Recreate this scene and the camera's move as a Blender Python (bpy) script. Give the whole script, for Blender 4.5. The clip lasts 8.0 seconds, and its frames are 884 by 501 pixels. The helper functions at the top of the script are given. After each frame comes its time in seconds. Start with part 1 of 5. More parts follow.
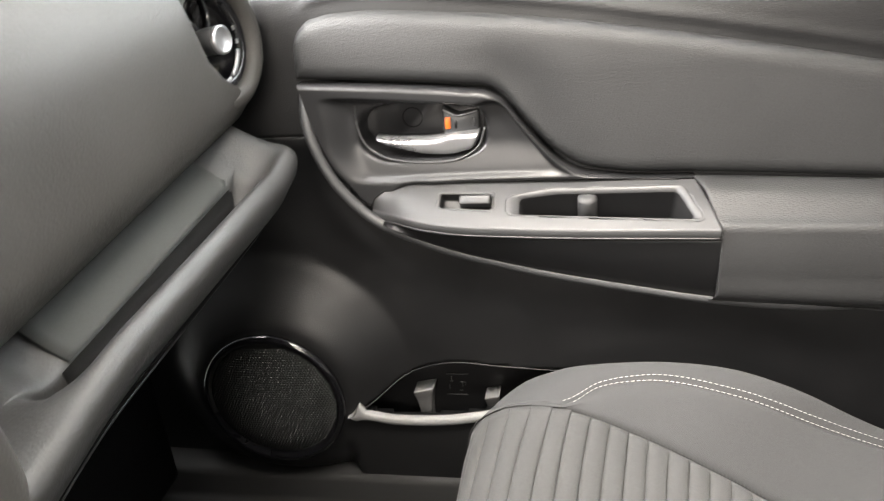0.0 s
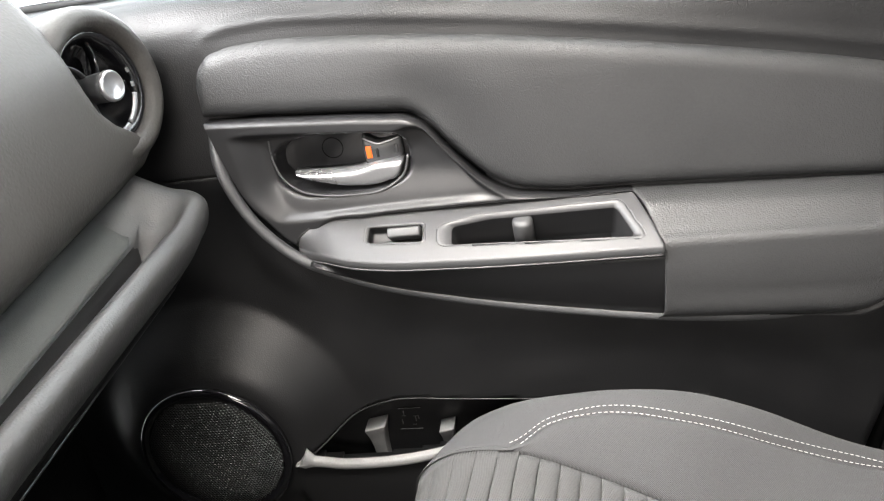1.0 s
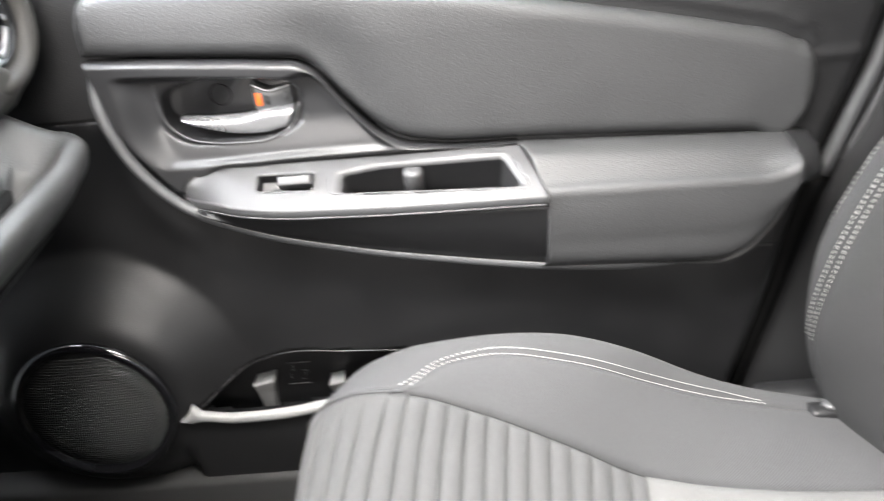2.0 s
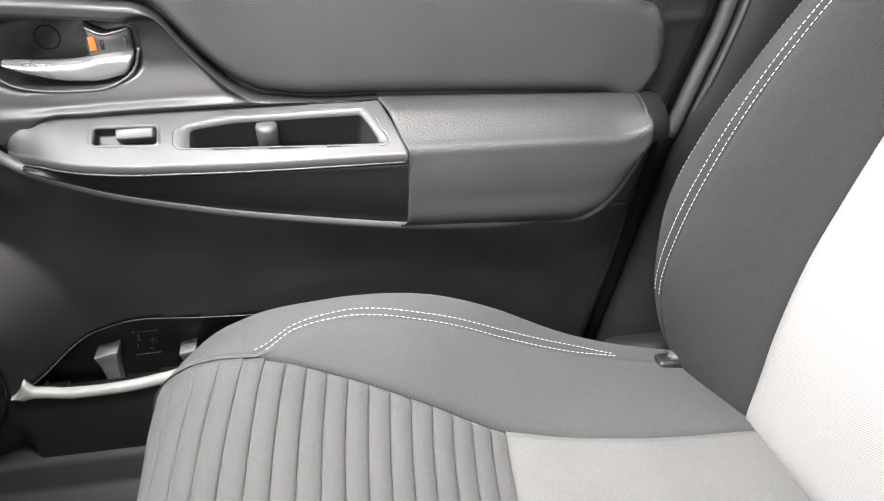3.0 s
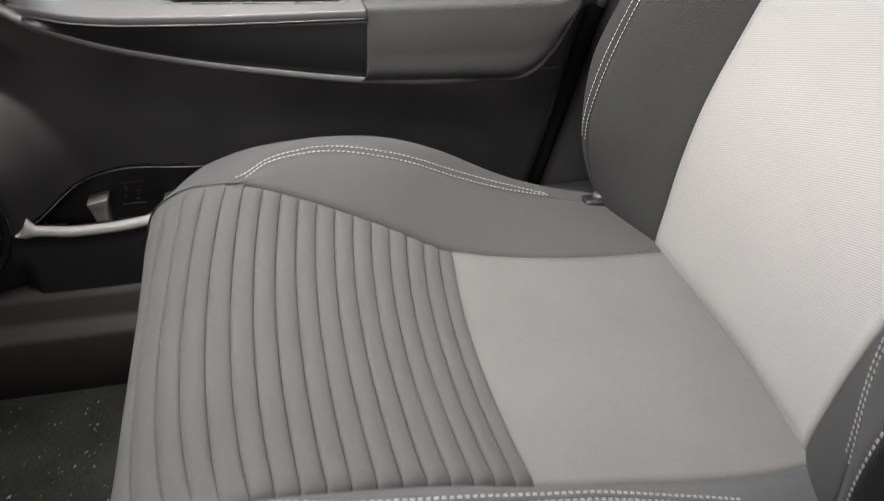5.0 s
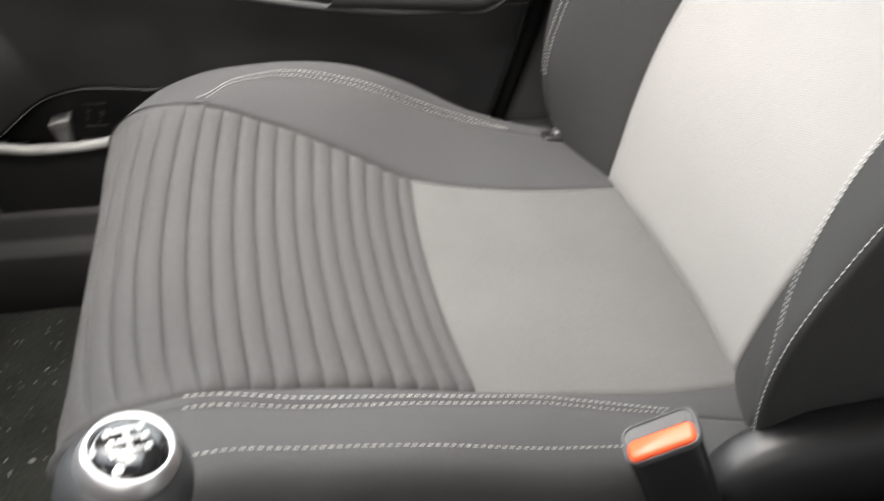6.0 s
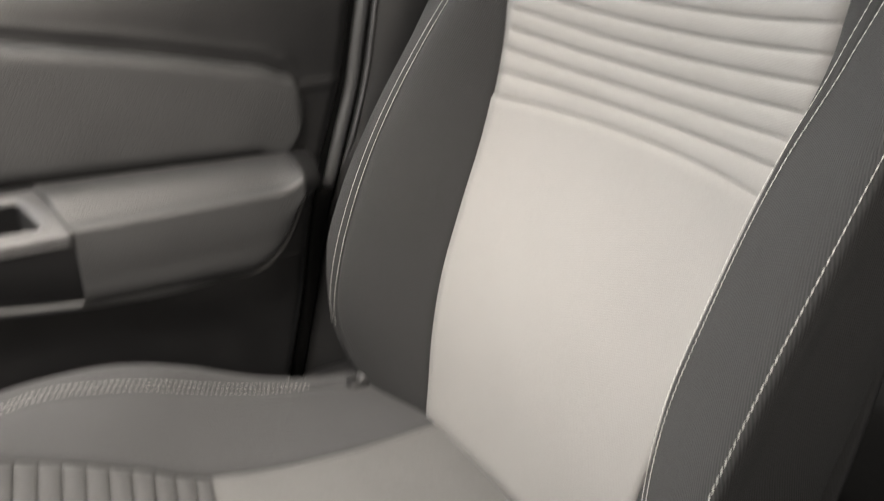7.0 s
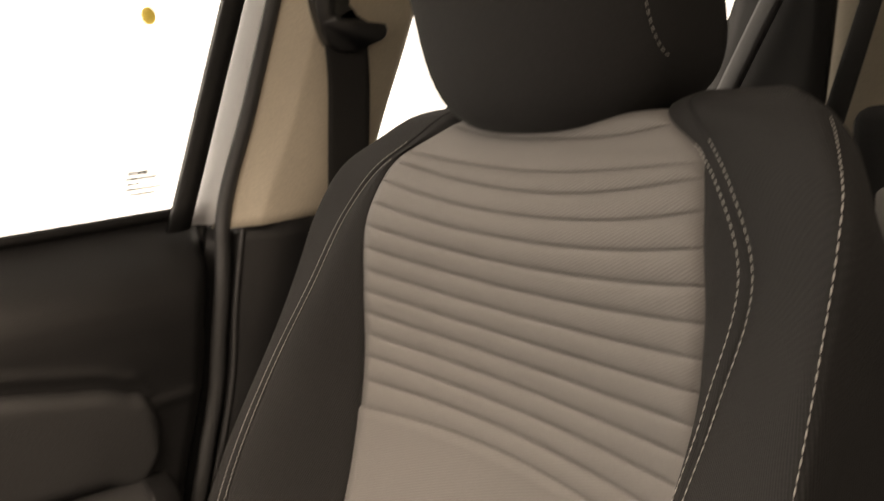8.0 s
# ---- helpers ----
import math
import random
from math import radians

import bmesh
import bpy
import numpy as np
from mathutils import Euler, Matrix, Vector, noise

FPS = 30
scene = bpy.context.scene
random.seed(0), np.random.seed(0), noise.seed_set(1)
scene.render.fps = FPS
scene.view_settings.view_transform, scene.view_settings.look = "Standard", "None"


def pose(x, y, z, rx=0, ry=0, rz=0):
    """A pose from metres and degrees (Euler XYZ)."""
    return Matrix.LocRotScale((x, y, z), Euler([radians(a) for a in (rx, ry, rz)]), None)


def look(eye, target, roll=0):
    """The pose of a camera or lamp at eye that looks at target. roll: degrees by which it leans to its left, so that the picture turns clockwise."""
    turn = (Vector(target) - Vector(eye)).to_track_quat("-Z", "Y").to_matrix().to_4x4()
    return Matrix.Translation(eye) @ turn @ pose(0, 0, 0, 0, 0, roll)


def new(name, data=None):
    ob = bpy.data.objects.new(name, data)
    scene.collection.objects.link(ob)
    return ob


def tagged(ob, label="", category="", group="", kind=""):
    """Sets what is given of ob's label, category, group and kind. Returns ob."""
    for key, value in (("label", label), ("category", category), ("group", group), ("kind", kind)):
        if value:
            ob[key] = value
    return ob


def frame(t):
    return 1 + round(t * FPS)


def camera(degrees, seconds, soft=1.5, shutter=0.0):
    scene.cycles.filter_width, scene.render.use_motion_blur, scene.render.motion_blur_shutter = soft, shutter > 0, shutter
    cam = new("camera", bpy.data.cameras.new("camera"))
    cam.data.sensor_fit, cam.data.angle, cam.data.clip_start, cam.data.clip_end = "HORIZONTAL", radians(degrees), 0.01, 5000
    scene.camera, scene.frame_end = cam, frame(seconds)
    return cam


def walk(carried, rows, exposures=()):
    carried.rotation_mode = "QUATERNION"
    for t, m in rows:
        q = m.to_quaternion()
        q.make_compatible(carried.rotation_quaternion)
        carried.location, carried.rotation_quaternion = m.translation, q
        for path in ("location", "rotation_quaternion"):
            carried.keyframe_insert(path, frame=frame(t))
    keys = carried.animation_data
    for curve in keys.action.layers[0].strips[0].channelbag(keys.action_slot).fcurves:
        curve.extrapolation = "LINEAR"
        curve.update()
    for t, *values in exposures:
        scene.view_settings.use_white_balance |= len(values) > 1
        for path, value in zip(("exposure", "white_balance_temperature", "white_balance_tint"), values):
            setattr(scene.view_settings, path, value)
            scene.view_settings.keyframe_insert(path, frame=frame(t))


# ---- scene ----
cam = camera(58.8, 8.0, soft=1.1, shutter=0.5)
PATH = [
    (0, (0.177, -0.036, 0.877), (-0.221, 1.741, 0.05), -5.9),
    (0.5, (0.195, -0.021, 0.895), (-0.143, 1.769, 0.07), -8.4),
    (1, (0.215, 0.03, 0.889), (-0.133, 1.804, 0.035), -10.0),
    (1.5, (0.214, 0.023, 0.879), (-0.12, 1.796, 0.014), -9.1),
    (2.2, (0.21, 0.004, 0.865), (0.273, 1.756, -0.098), -4.0),
    (3.5, (0.219, 0.03, 0.849), (0.525, 1.717, -0.181), -0.2),
    (3.8, (0.227, 0.035, 0.846), (0.557, 1.70, -0.195), 0.0),
    (4, (0.231, 0.038, 0.836), (0.57, 1.673, -0.266), 0.1),
    (4.2, (0.223, 0.012, 0.842), (0.595, 1.609, -0.304), 0.5),
    (5.3, (0.191, -0.161, 0.841), (0.503, 1.407, -0.361), 1.7),
    (5.5, (0.188, -0.177, 0.835), (0.441, 1.348, -0.434), 2.3),
    (5.8, (0.199, -0.171, 0.825), (0.527, 1.337, -0.448), 4.1),
    (5.9, (0.204, -0.164, 0.827), (0.559, 1.333, -0.45), 4.1),
    (6, (0.206, -0.157, 0.832), (0.61, 1.34, -0.432), 4.3),
    (6.5, (0.234, -0.123, 0.843), (0.872, 1.414, -0.266), 2.1),
    (7, (0.257, -0.083, 0.871), (1.146, 1.479, -0.007), -0.9),
    (7.3, (0.31, -0.061, 0.889), (1.244, 1.575, 0.215), -5.7),
    (7.5, (0.352, -0.045, 0.909), (1.308, 1.613, 0.329), -5.5),
    (7.7, (0.355, -0.039, 0.92), (1.379, 1.603, 0.414), -5.6),
    (8, (0.363, -0.033, 0.932), (1.497, 1.564, 0.528), -5.6),
]
EXPOSURES = [(0, 0.8, 6800, 10), (0.5, 1.08, 6700, 10), (1, 0.85, 6550, 10), (1.5, 1.1, 6450, 10), (2, 1.4, 6350, 10), (3.5, 0.9, 6350, 10), (4.2, 0.7, 6400, 10), (5.3, 0.22, 6550, 10), (5.9, 0.57, 6600, 10), (6.5, 0.35, 6550, 10), (7, 0.05, 6950, 11), (7.5, -0.3, 8000, 16), (8, -1.27, 8900, 19)]
walk(cam, [(t, look(eye, aim, roll)) for t, eye, aim, roll in PATH], EXPOSURES)

# ---------------------------------------------------------------- light
world = bpy.data.worlds.new("sky")
scene.world = world
world.use_nodes = True
wn, wl = world.node_tree.nodes, world.node_tree.links
sky = wn.new("ShaderNodeTexSky")
sky.sky_type = "NISHITA"
sky.sun_disc = False
sky.sun_elevation, sky.sun_rotation = radians(46), radians(232)
pale = wn.new("ShaderNodeHueSaturation")
pale.inputs["Saturation"].default_value = 0.25
wl.new(sky.outputs["Color"], pale.inputs["Color"])
wl.new(pale.outputs["Color"], wn["Background"].inputs["Color"])
wn["Background"].inputs["Strength"].default_value = 0.10

sun = new("sun", bpy.data.lights.new("sun", "SUN"))
sun.data.energy, sun.data.angle, sun.data.color = 1.5, radians(18), (1.0, 0.97, 0.92)
sun.matrix_world = look((-2.0, -1.6, 3.4), (0.3, 0.2, 0.5))


def area_light(name, eye, target, sx, sy, power, colour, spread=180):
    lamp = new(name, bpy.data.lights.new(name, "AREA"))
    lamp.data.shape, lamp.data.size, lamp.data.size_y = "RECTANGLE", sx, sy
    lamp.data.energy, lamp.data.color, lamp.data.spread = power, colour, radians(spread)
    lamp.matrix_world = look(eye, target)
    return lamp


area_light("driver_window_daylight", (0.06, -0.74, 1.12), (0.08, 0.70, 0.86), 0.7, 0.22, 2.2, (1.0, 0.93, 0.86), 75)
area_light("windscreen_daylight", (-0.42, 0.46, 1.16), (-0.20, 0.54, 0.40), 0.55, 0.42, 19, (0.97, 0.98, 1.0))
# added overhead fill for the cushion; no roof glass is known here
area_light("overhead_fill", (0.16, 0.36, 1.26), (0.25, 0.50, 0.30), 0.5, 0.18, 5.4, (1.0, 0.95, 0.89), 85)

# ---------------------------------------------------------------- materials


def material(name, colour, rough=0.6, metal=0.0, grain=None, vary=0.12, spec=0.5, weave=None, sheen=0.0, coat=0.0, relief=0.0006):
    """colour with slow mottling; grain=(scale, strength, kind); weave=(twill lines per metre, strength)"""
    m = bpy.data.materials.new(name)
    m.use_nodes = True
    n, l = m.node_tree.nodes, m.node_tree.links
    b = n["Principled BSDF"]
    b.inputs["Metallic"].default_value = metal
    b.inputs["Specular IOR Level"].default_value = spec
    b.inputs["Sheen Weight"].default_value = sheen
    b.inputs["Coat Weight"].default_value = coat
    tc = n.new("ShaderNodeTexCoord")

    def noise(scale, detail, source="Object"):
        t = n.new("ShaderNodeTexNoise")
        t.inputs["Scale"].default_value, t.inputs["Detail"].default_value = scale, detail
        l.new(tc.outputs[source], t.inputs["Vector"])
        return t.outputs["Fac"]

    def maths(op, a, c):
        k = n.new("ShaderNodeMath")
        k.operation = op
        for socket, value in zip(k.inputs, (a, c)):
            if hasattr(value, "is_linked"):
                l.new(value, socket)
            else:
                socket.default_value = value
        return k.outputs[0]

    def remap(value, f0, f1, t0, t1):
        k = n.new("ShaderNodeMapRange")
        for key, number in (("From Min", f0), ("From Max", f1), ("To Min", t0), ("To Max", t1)):
            k.inputs[key].default_value = number
        l.new(value, k.inputs["Value"])
        return k.outputs["Result"]

    slow = noise(14, 6)
    shade = remap(maths("ADD", slow, noise(420, 3)), 0.6, 1.4, 1 - vary, 1 + vary)
    height = None
    if grain:
        size, amount, kind = grain
        if kind == "cells":
            tex = n.new("ShaderNodeTexVoronoi")
            tex.feature = "SMOOTH_F1"
            tex.inputs["Scale"].default_value = size
            bend = n.new("ShaderNodeVectorMath")
            bend.operation = "MULTIPLY_ADD"
            wob = n.new("ShaderNodeTexNoise")
            wob.inputs["Scale"].default_value = size * 0.35
            l.new(tc.outputs["Object"], wob.inputs["Vector"])
            l.new(wob.outputs["Color"], bend.inputs[0])
            bend.inputs[1].default_value = (1.6 / size,) * 3
            l.new(tc.outputs["Object"], bend.inputs[2])
            l.new(bend.outputs["Vector"], tex.inputs["Vector"])
            height = maths("SUBTRACT", 1.0, tex.outputs["Distance"])
        else:
            height = noise(size, 4)
    if weave:
        per, amount = weave
        waves = []
        for axis in ((0.42, 1.0, 0.0), (1.0, -0.42, 0.0)):
            dot = n.new("ShaderNodeVectorMath")
            dot.operation = "DOT_PRODUCT"
            dot.inputs[1].default_value = [c * per * 6.2832 for c in axis]
            l.new(tc.outputs["UV"], dot.inputs[0])
            waves.append(maths("SINE", dot.outputs["Value"], 0.0))
        yarn = noise(1500, 2)
        height = maths("ADD", maths("ADD", maths("MULTIPLY", waves[0], 0.5), maths("MULTIPLY", waves[1], 0.16)), maths("MULTIPLY", yarn, 0.9))
        shade = maths("MULTIPLY", shade, remap(height, -0.1, 1.0, 1 - 0.55 * amount, 1 + 0.45 * amount))
    scale = n.new("ShaderNodeVectorMath")
    scale.operation = "SCALE"
    scale.inputs[0].default_value = colour
    l.new(shade, scale.inputs["Scale"])
    l.new(scale.outputs["Vector"], b.inputs["Base Color"])
    l.new(remap(slow, 0.3, 0.7, max(rough - 0.06, 0.02), min(rough + 0.06, 1)), b.inputs["Roughness"])
    if height is not None:
        bump = n.new("ShaderNodeBump")
        bump.inputs["Strength"].default_value, bump.inputs["Distance"].default_value = amount, relief
        l.new(height, bump.inputs["Height"])
        l.new(bump.outputs["Normal"], b.inputs["Normal"])
    return m


PLASTIC = material("grained_charcoal_plastic", (0.0128, 0.0128, 0.0133), 0.44, grain=(850, 0.36, "cells"), spec=0.38, relief=0.0007)
DASH = material("soft_touch_dash_skin", (0.042, 0.0395, 0.0365), 0.56, grain=(420, 0.30, "cells"), spec=0.4, relief=0.0009)
LEATHER = material("grained_door_leatherette", (0.032, 0.0324, 0.033), 0.47, grain=(790, 0.50, "cells"), spec=0.45, relief=0.00076)
LOWER = material("hard_black_plastic", (0.0095, 0.0095, 0.010), 0.41, grain=(900, 0.26, "cells"), spec=0.48, relief=0.0005)
# these two tones paint in the light caught by upward-facing plastic edges
LITLIP = material("plastic_lit_lip_tone", (0.25, 0.25, 0.25), 0.45, grain=(900, 0.2, "noise"))
LITSTOP = material("plastic_lit_stop_tone", (0.16, 0.16, 0.16), 0.5, grain=(900, 0.2, "noise"))
SATIN = material("satin_grey_paint", (0.052, 0.052, 0.0535), 0.45, metal=0.1, grain=(1500, 0.08, "noise"), vary=0.05)
# SATIN's paint darkened: the hollow's shade is put into this colour
BEZEL = material("satin_grey_shaded", (0.021, 0.021, 0.022), 0.38, metal=0.12, grain=(1500, 0.05, "noise"), vary=0.05)
SMOOTHBLACK = material("smooth_black_plastic", (0.009, 0.009, 0.0095), 0.42, grain=(1200, 0.1, "noise"), vary=0.08)
GLOSS = material("piano_black", (0.006, 0.006, 0.007), 0.1, coat=0.6, vary=0.05)
SILVER = material("satin_chrome", (0.46, 0.46, 0.47), 0.30, metal=0.8, vary=0.04)
# on the seat back: CUSHION's cloth with the shade put into its colour
FABRIC = material("black_and_shaded_twill", (0.028, 0.028, 0.0283), 0.92, weave=(480, 0.46), sheen=0.02, spec=0.15)
CUSHION = material("charcoal_seat_fabric", (0.046, 0.046, 0.047), 0.92, weave=(700, 0.42), sheen=0.05, spec=0.2)
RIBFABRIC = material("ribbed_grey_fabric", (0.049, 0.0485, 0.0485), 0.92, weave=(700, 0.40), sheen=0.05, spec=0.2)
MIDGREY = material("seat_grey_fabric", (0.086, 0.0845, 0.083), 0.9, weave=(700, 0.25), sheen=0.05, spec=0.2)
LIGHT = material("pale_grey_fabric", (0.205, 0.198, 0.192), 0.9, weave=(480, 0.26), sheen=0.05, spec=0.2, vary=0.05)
THREAD = material("white_thread", (0.42, 0.41, 0.39), 0.8)
SEALGREY = material("satin_grey_seal", (0.055, 0.056, 0.058), 0.45, grain=(900, 0.1, "noise"))
RUBBER = material("black_rubber", (0.008, 0.008, 0.008), 0.6, spec=0.3)
# also puts the shade under the dash and in the tray into colour
PITCH = material("matt_black_plastic_and_shade", (0.004, 0.004, 0.004), 0.8, grain=(700, 0.3, "noise"), spec=0.1)
CARPET = material("black_carpet", (0.030, 0.031, 0.028), 0.95, grain=(500, 1.0, "noise"), vary=0.6, spec=0.1)
BEIGE = material("beige_pillar_trim", (0.62, 0.55, 0.44), 0.7, grain=(900, 0.3, "noise"))
HEADLINER = material("headliner_cloth", (0.6, 0.55, 0.47), 0.95, grain=(700, 0.4, "noise"))
WEBBING = material("belt_webbing", (0.022, 0.021, 0.02), 0.75, weave=(500, 0.8))
BODY = material("silver_car_paint", (0.74, 0.75, 0.76), 0.35, metal=0.1, vary=0.03)
CUPDARK = material("smooth_dark_plastic", (0.020, 0.020, 0.021), 0.52, grain=(1200, 0.1, "noise"), vary=0.08)
ETCH = material("dim_moulded_mark", (0.05, 0.05, 0.05), 0.6)
KNOBSKIN = material("knob_leather", (0.026, 0.027, 0.029), 0.42, grain=(900, 0.15, "noise"), vary=0.06)
RED = material("red_button_plastic", (0.80, 0.085, 0.025), 0.4, vary=0.04)
ORANGE = material("orange_marking", (0.9, 0.16, 0.02), 0.45, vary=0.04)
WHITEMARK = material("white_marking", (0.8, 0.8, 0.8), 0.4, vary=0.03)
# dash skin tone lowered to paint in the shade of the tray
TRAYSKIN = material("shaded_tray_skin", (0.027, 0.0265, 0.026), 0.52, grain=(600, 0.3, "cells"), spec=0.45, relief=0.0007)
FELT = material("grey_green_felt", (0.036, 0.038, 0.0365), 0.95, grain=(1200, 0.5, "noise"))
PAVING = material("pale_concrete", (0.45, 0.44, 0.42), 0.85, grain=(120, 0.4, "noise"))
YELLOW = material("yellow_paint", (0.75, 0.55, 0.1), 0.5)
CAPBLACK = material("gloss_black_cap", (0.006, 0.006, 0.007), 0.10, vary=0.05)
LINT = material("grey_lint", (0.22, 0.22, 0.20), 0.9)
GREYMARK = material("grey_etching", (0.12, 0.12, 0.12), 0.6)

# emission gives this surface the brightness of daylight outside
DAYGLOW = material("overexposed_daylight", (0.85, 0.85, 0.84), 0.8, vary=0.04)
DAYGLOW.node_tree.nodes["Principled BSDF"].inputs["Emission Color"].default_value = (0.90, 0.96, 1.0, 1)
DAYGLOW.node_tree.nodes["Principled BSDF"].inputs["Emission Strength"].default_value = 6.0
glass = bpy.data.materials.new("window_glass")
glass.use_nodes = True
gb = glass.node_tree.nodes["Principled BSDF"]
gb.inputs["Transmission Weight"].default_value, gb.inputs["Roughness"].default_value = 1.0, 0.0
gb.inputs["IOR"].default_value, gb.inputs["Base Color"].default_value = 1.05, (0.97, 0.98, 0.98, 1)

# ---------------------------------------------------------------- mesh helpers


def empty(name, place):
    ob = new(name)
    ob.location = place
    ob.empty_display_size = 0.05
    return ob


def base_of(parent):
    return Matrix.Translation(parent.location) if parent.type == "EMPTY" else Matrix()


def link(name, mesh, mat, parent=None, label="", kind="", smooth=True):
    mesh.materials.append(mat)
    if smooth:
        mesh.polygons.foreach_set("use_smooth", [True] * len(mesh.polygons))
    ob = new(name, mesh)
    if parent is not None:
        ob.parent = parent
        ob.matrix_parent_inverse = base_of(parent).inverted()
    if label or kind:
        tagged(ob, label=label, kind=kind)
    return ob


def part(name, bm, mat, parent=None, label="", kind="", smooth=True):
    mesh = bpy.data.meshes.new(name)
    bmesh.ops.recalc_face_normals(bm, faces=bm.faces)
    bm.to_mesh(mesh)
    bm.free()
    return link(name, mesh, mat, parent, label, kind, smooth)


def sm(ts, vs):
    """a smooth curve through the values vs at ts (monotone-limited hermite)"""
    ts, vs = np.asarray(ts, float), np.asarray(vs, float)
    d = np.diff(vs) / np.diff(ts)
    k = np.empty_like(vs)
    k[0], k[-1] = d[0], d[-1]
    w = np.diff(ts)
    k[1:-1] = (d[:-1] * w[1:] + d[1:] * w[:-1]) / (w[1:] + w[:-1])

    def f(t):
        t = np.clip(np.asarray(t, float), ts[0], ts[-1])
        i = np.clip(np.searchsorted(ts, t) - 1, 0, len(ts) - 2)
        h = ts[i + 1] - ts[i]
        s = (t - ts[i]) / h
        return (vs[i] * (2 * s**3 - 3 * s**2 + 1) + k[i] * h * (s**3 - 2 * s**2 + s)
                + vs[i + 1] * (3 * s**2 - 2 * s**3) + k[i + 1] * h * (s**3 - s**2))
    return f


def spline(points, n):
    """n points along a smooth curve through a few points, evenly by length"""
    p = np.asarray(points, float)
    t = np.r_[0, np.cumsum(np.linalg.norm(np.diff(p, axis=0), axis=1))]
    fs = [sm(t, p[:, k]) for k in range(p.shape[1])]
    u = np.linspace(0, t[-1], 12 * n)
    q = np.stack([f(u) for f in fs], 1)
    a = np.r_[0, np.cumsum(np.linalg.norm(np.diff(q, axis=0), axis=1))]
    v = np.interp(np.linspace(0, a[-1], n), a, u)
    return np.stack([f(v) for f in fs], 1)


def sheet_mesh(name, grid, thick=0.0, away=None, keep=None):
    """a mesh from a grid of points [i, j, xyz]; thick gives it a back, away from the viewer along `away`"""
    g = np.asarray(grid, float)
    nu, nv = g.shape[:2]
    verts = g.reshape(-1, 3)
    cells = [(i, j) for i in range(nu - 1) for j in range(nv - 1) if keep is None or keep[i, j]]
    faces = [(i * nv + j, (i + 1) * nv + j, (i + 1) * nv + j + 1, i * nv + j + 1) for i, j in cells]
    if thick:
        off = len(verts)
        verts = np.concatenate([verts, verts + np.asarray(away, float) * thick])
        edges = {}
        for f in faces:
            for a, b in zip(f, f[1:] + f[:1]):
                edges[(a, b)] = edges.get((a, b), 0) + 1
        rim = [(a, b) for a, b in edges if (b, a) not in edges]
        faces = faces + [tuple(off + v for v in reversed(f)) for f in faces] + [(b, a, off + a, off + b) for a, b in rim]
    mesh = bpy.data.meshes.new(name)
    mesh.from_pydata(verts.tolist(), [], faces)
    mesh.validate()
    # cloth coordinates in metres along both ways of the grid
    along = np.concatenate([np.zeros((1, nv)), np.cumsum(np.linalg.norm(np.diff(g, axis=0), axis=2), axis=0)]).mean(1)
    over = np.concatenate([np.zeros((nu, 1)), np.cumsum(np.linalg.norm(np.diff(g, axis=1), axis=2), axis=1)], axis=1)
    uv = np.stack([np.repeat(along, nv), over.reshape(-1)], 1)
    uv = np.concatenate([uv, uv]) if thick else uv
    index = np.empty(len(mesh.loops), int)
    mesh.loops.foreach_get("vertex_index", index)
    mesh.uv_layers.new(name="cloth").data.foreach_set("uv", uv[index].ravel())
    return mesh


def sheet(name, grid, mat, parent=None, label="", thick=0.0, away=(0, 1, 0), keep=None, kind=""):
    return link(name, sheet_mesh(name, grid, thick, away, keep), mat, parent, label, kind)


def tube_mesh(name, line, radius, sides=8, squash=1.0, up=(0, 0, 1)):
    """a round bar along a line of points; radius one number or one each"""
    p = np.asarray(line, float)
    r = np.broadcast_to(np.asarray(radius, float), (len(p),))
    d = np.gradient(p, axis=0)
    d /= np.linalg.norm(d, axis=1)[:, None] + 1e-12
    a = np.cross(d, np.asarray(up, float))
    a /= np.linalg.norm(a, axis=1)[:, None] + 1e-12
    b = np.cross(a, d)
    ang = np.arange(sides) * 2 * np.pi / sides
    ring = (p[:, None] + r[:, None, None] * (np.cos(ang)[None, :, None] * a[:, None] + squash * np.sin(ang)[None, :, None] * b[:, None]))
    v = ring.reshape(-1, 3).tolist()
    n = len(p)
    f = [(i * sides + j, i * sides + (j + 1) % sides, (i + 1) * sides + (j + 1) % sides, (i + 1) * sides + j) for i in range(n - 1) for j in range(sides)]
    f += [tuple(range(sides))[::-1], tuple((n - 1) * sides + j for j in range(sides))]
    mesh = bpy.data.meshes.new(name)
    mesh.from_pydata(v, [], f)
    return mesh


def tube(name, line, radius, mat, parent=None, label="", sides=8, squash=1.0, up=(0, 0, 1)):
    return link(name, tube_mesh(name, line, radius, sides, squash, up), mat, parent, label)


def box_bm(lo, hi, bevel=0.0, seg=2):
    bm = bmesh.new()
    bmesh.ops.create_cube(bm, size=1)
    for v in bm.verts:
        v.co = [lo[k] + (v.co[k] + 0.5) * (hi[k] - lo[k]) for k in range(3)]
    if bevel:
        bmesh.ops.bevel(bm, geom=bm.edges[:], offset=bevel, segments=seg, affect="EDGES", profile=0.6)
    return bm


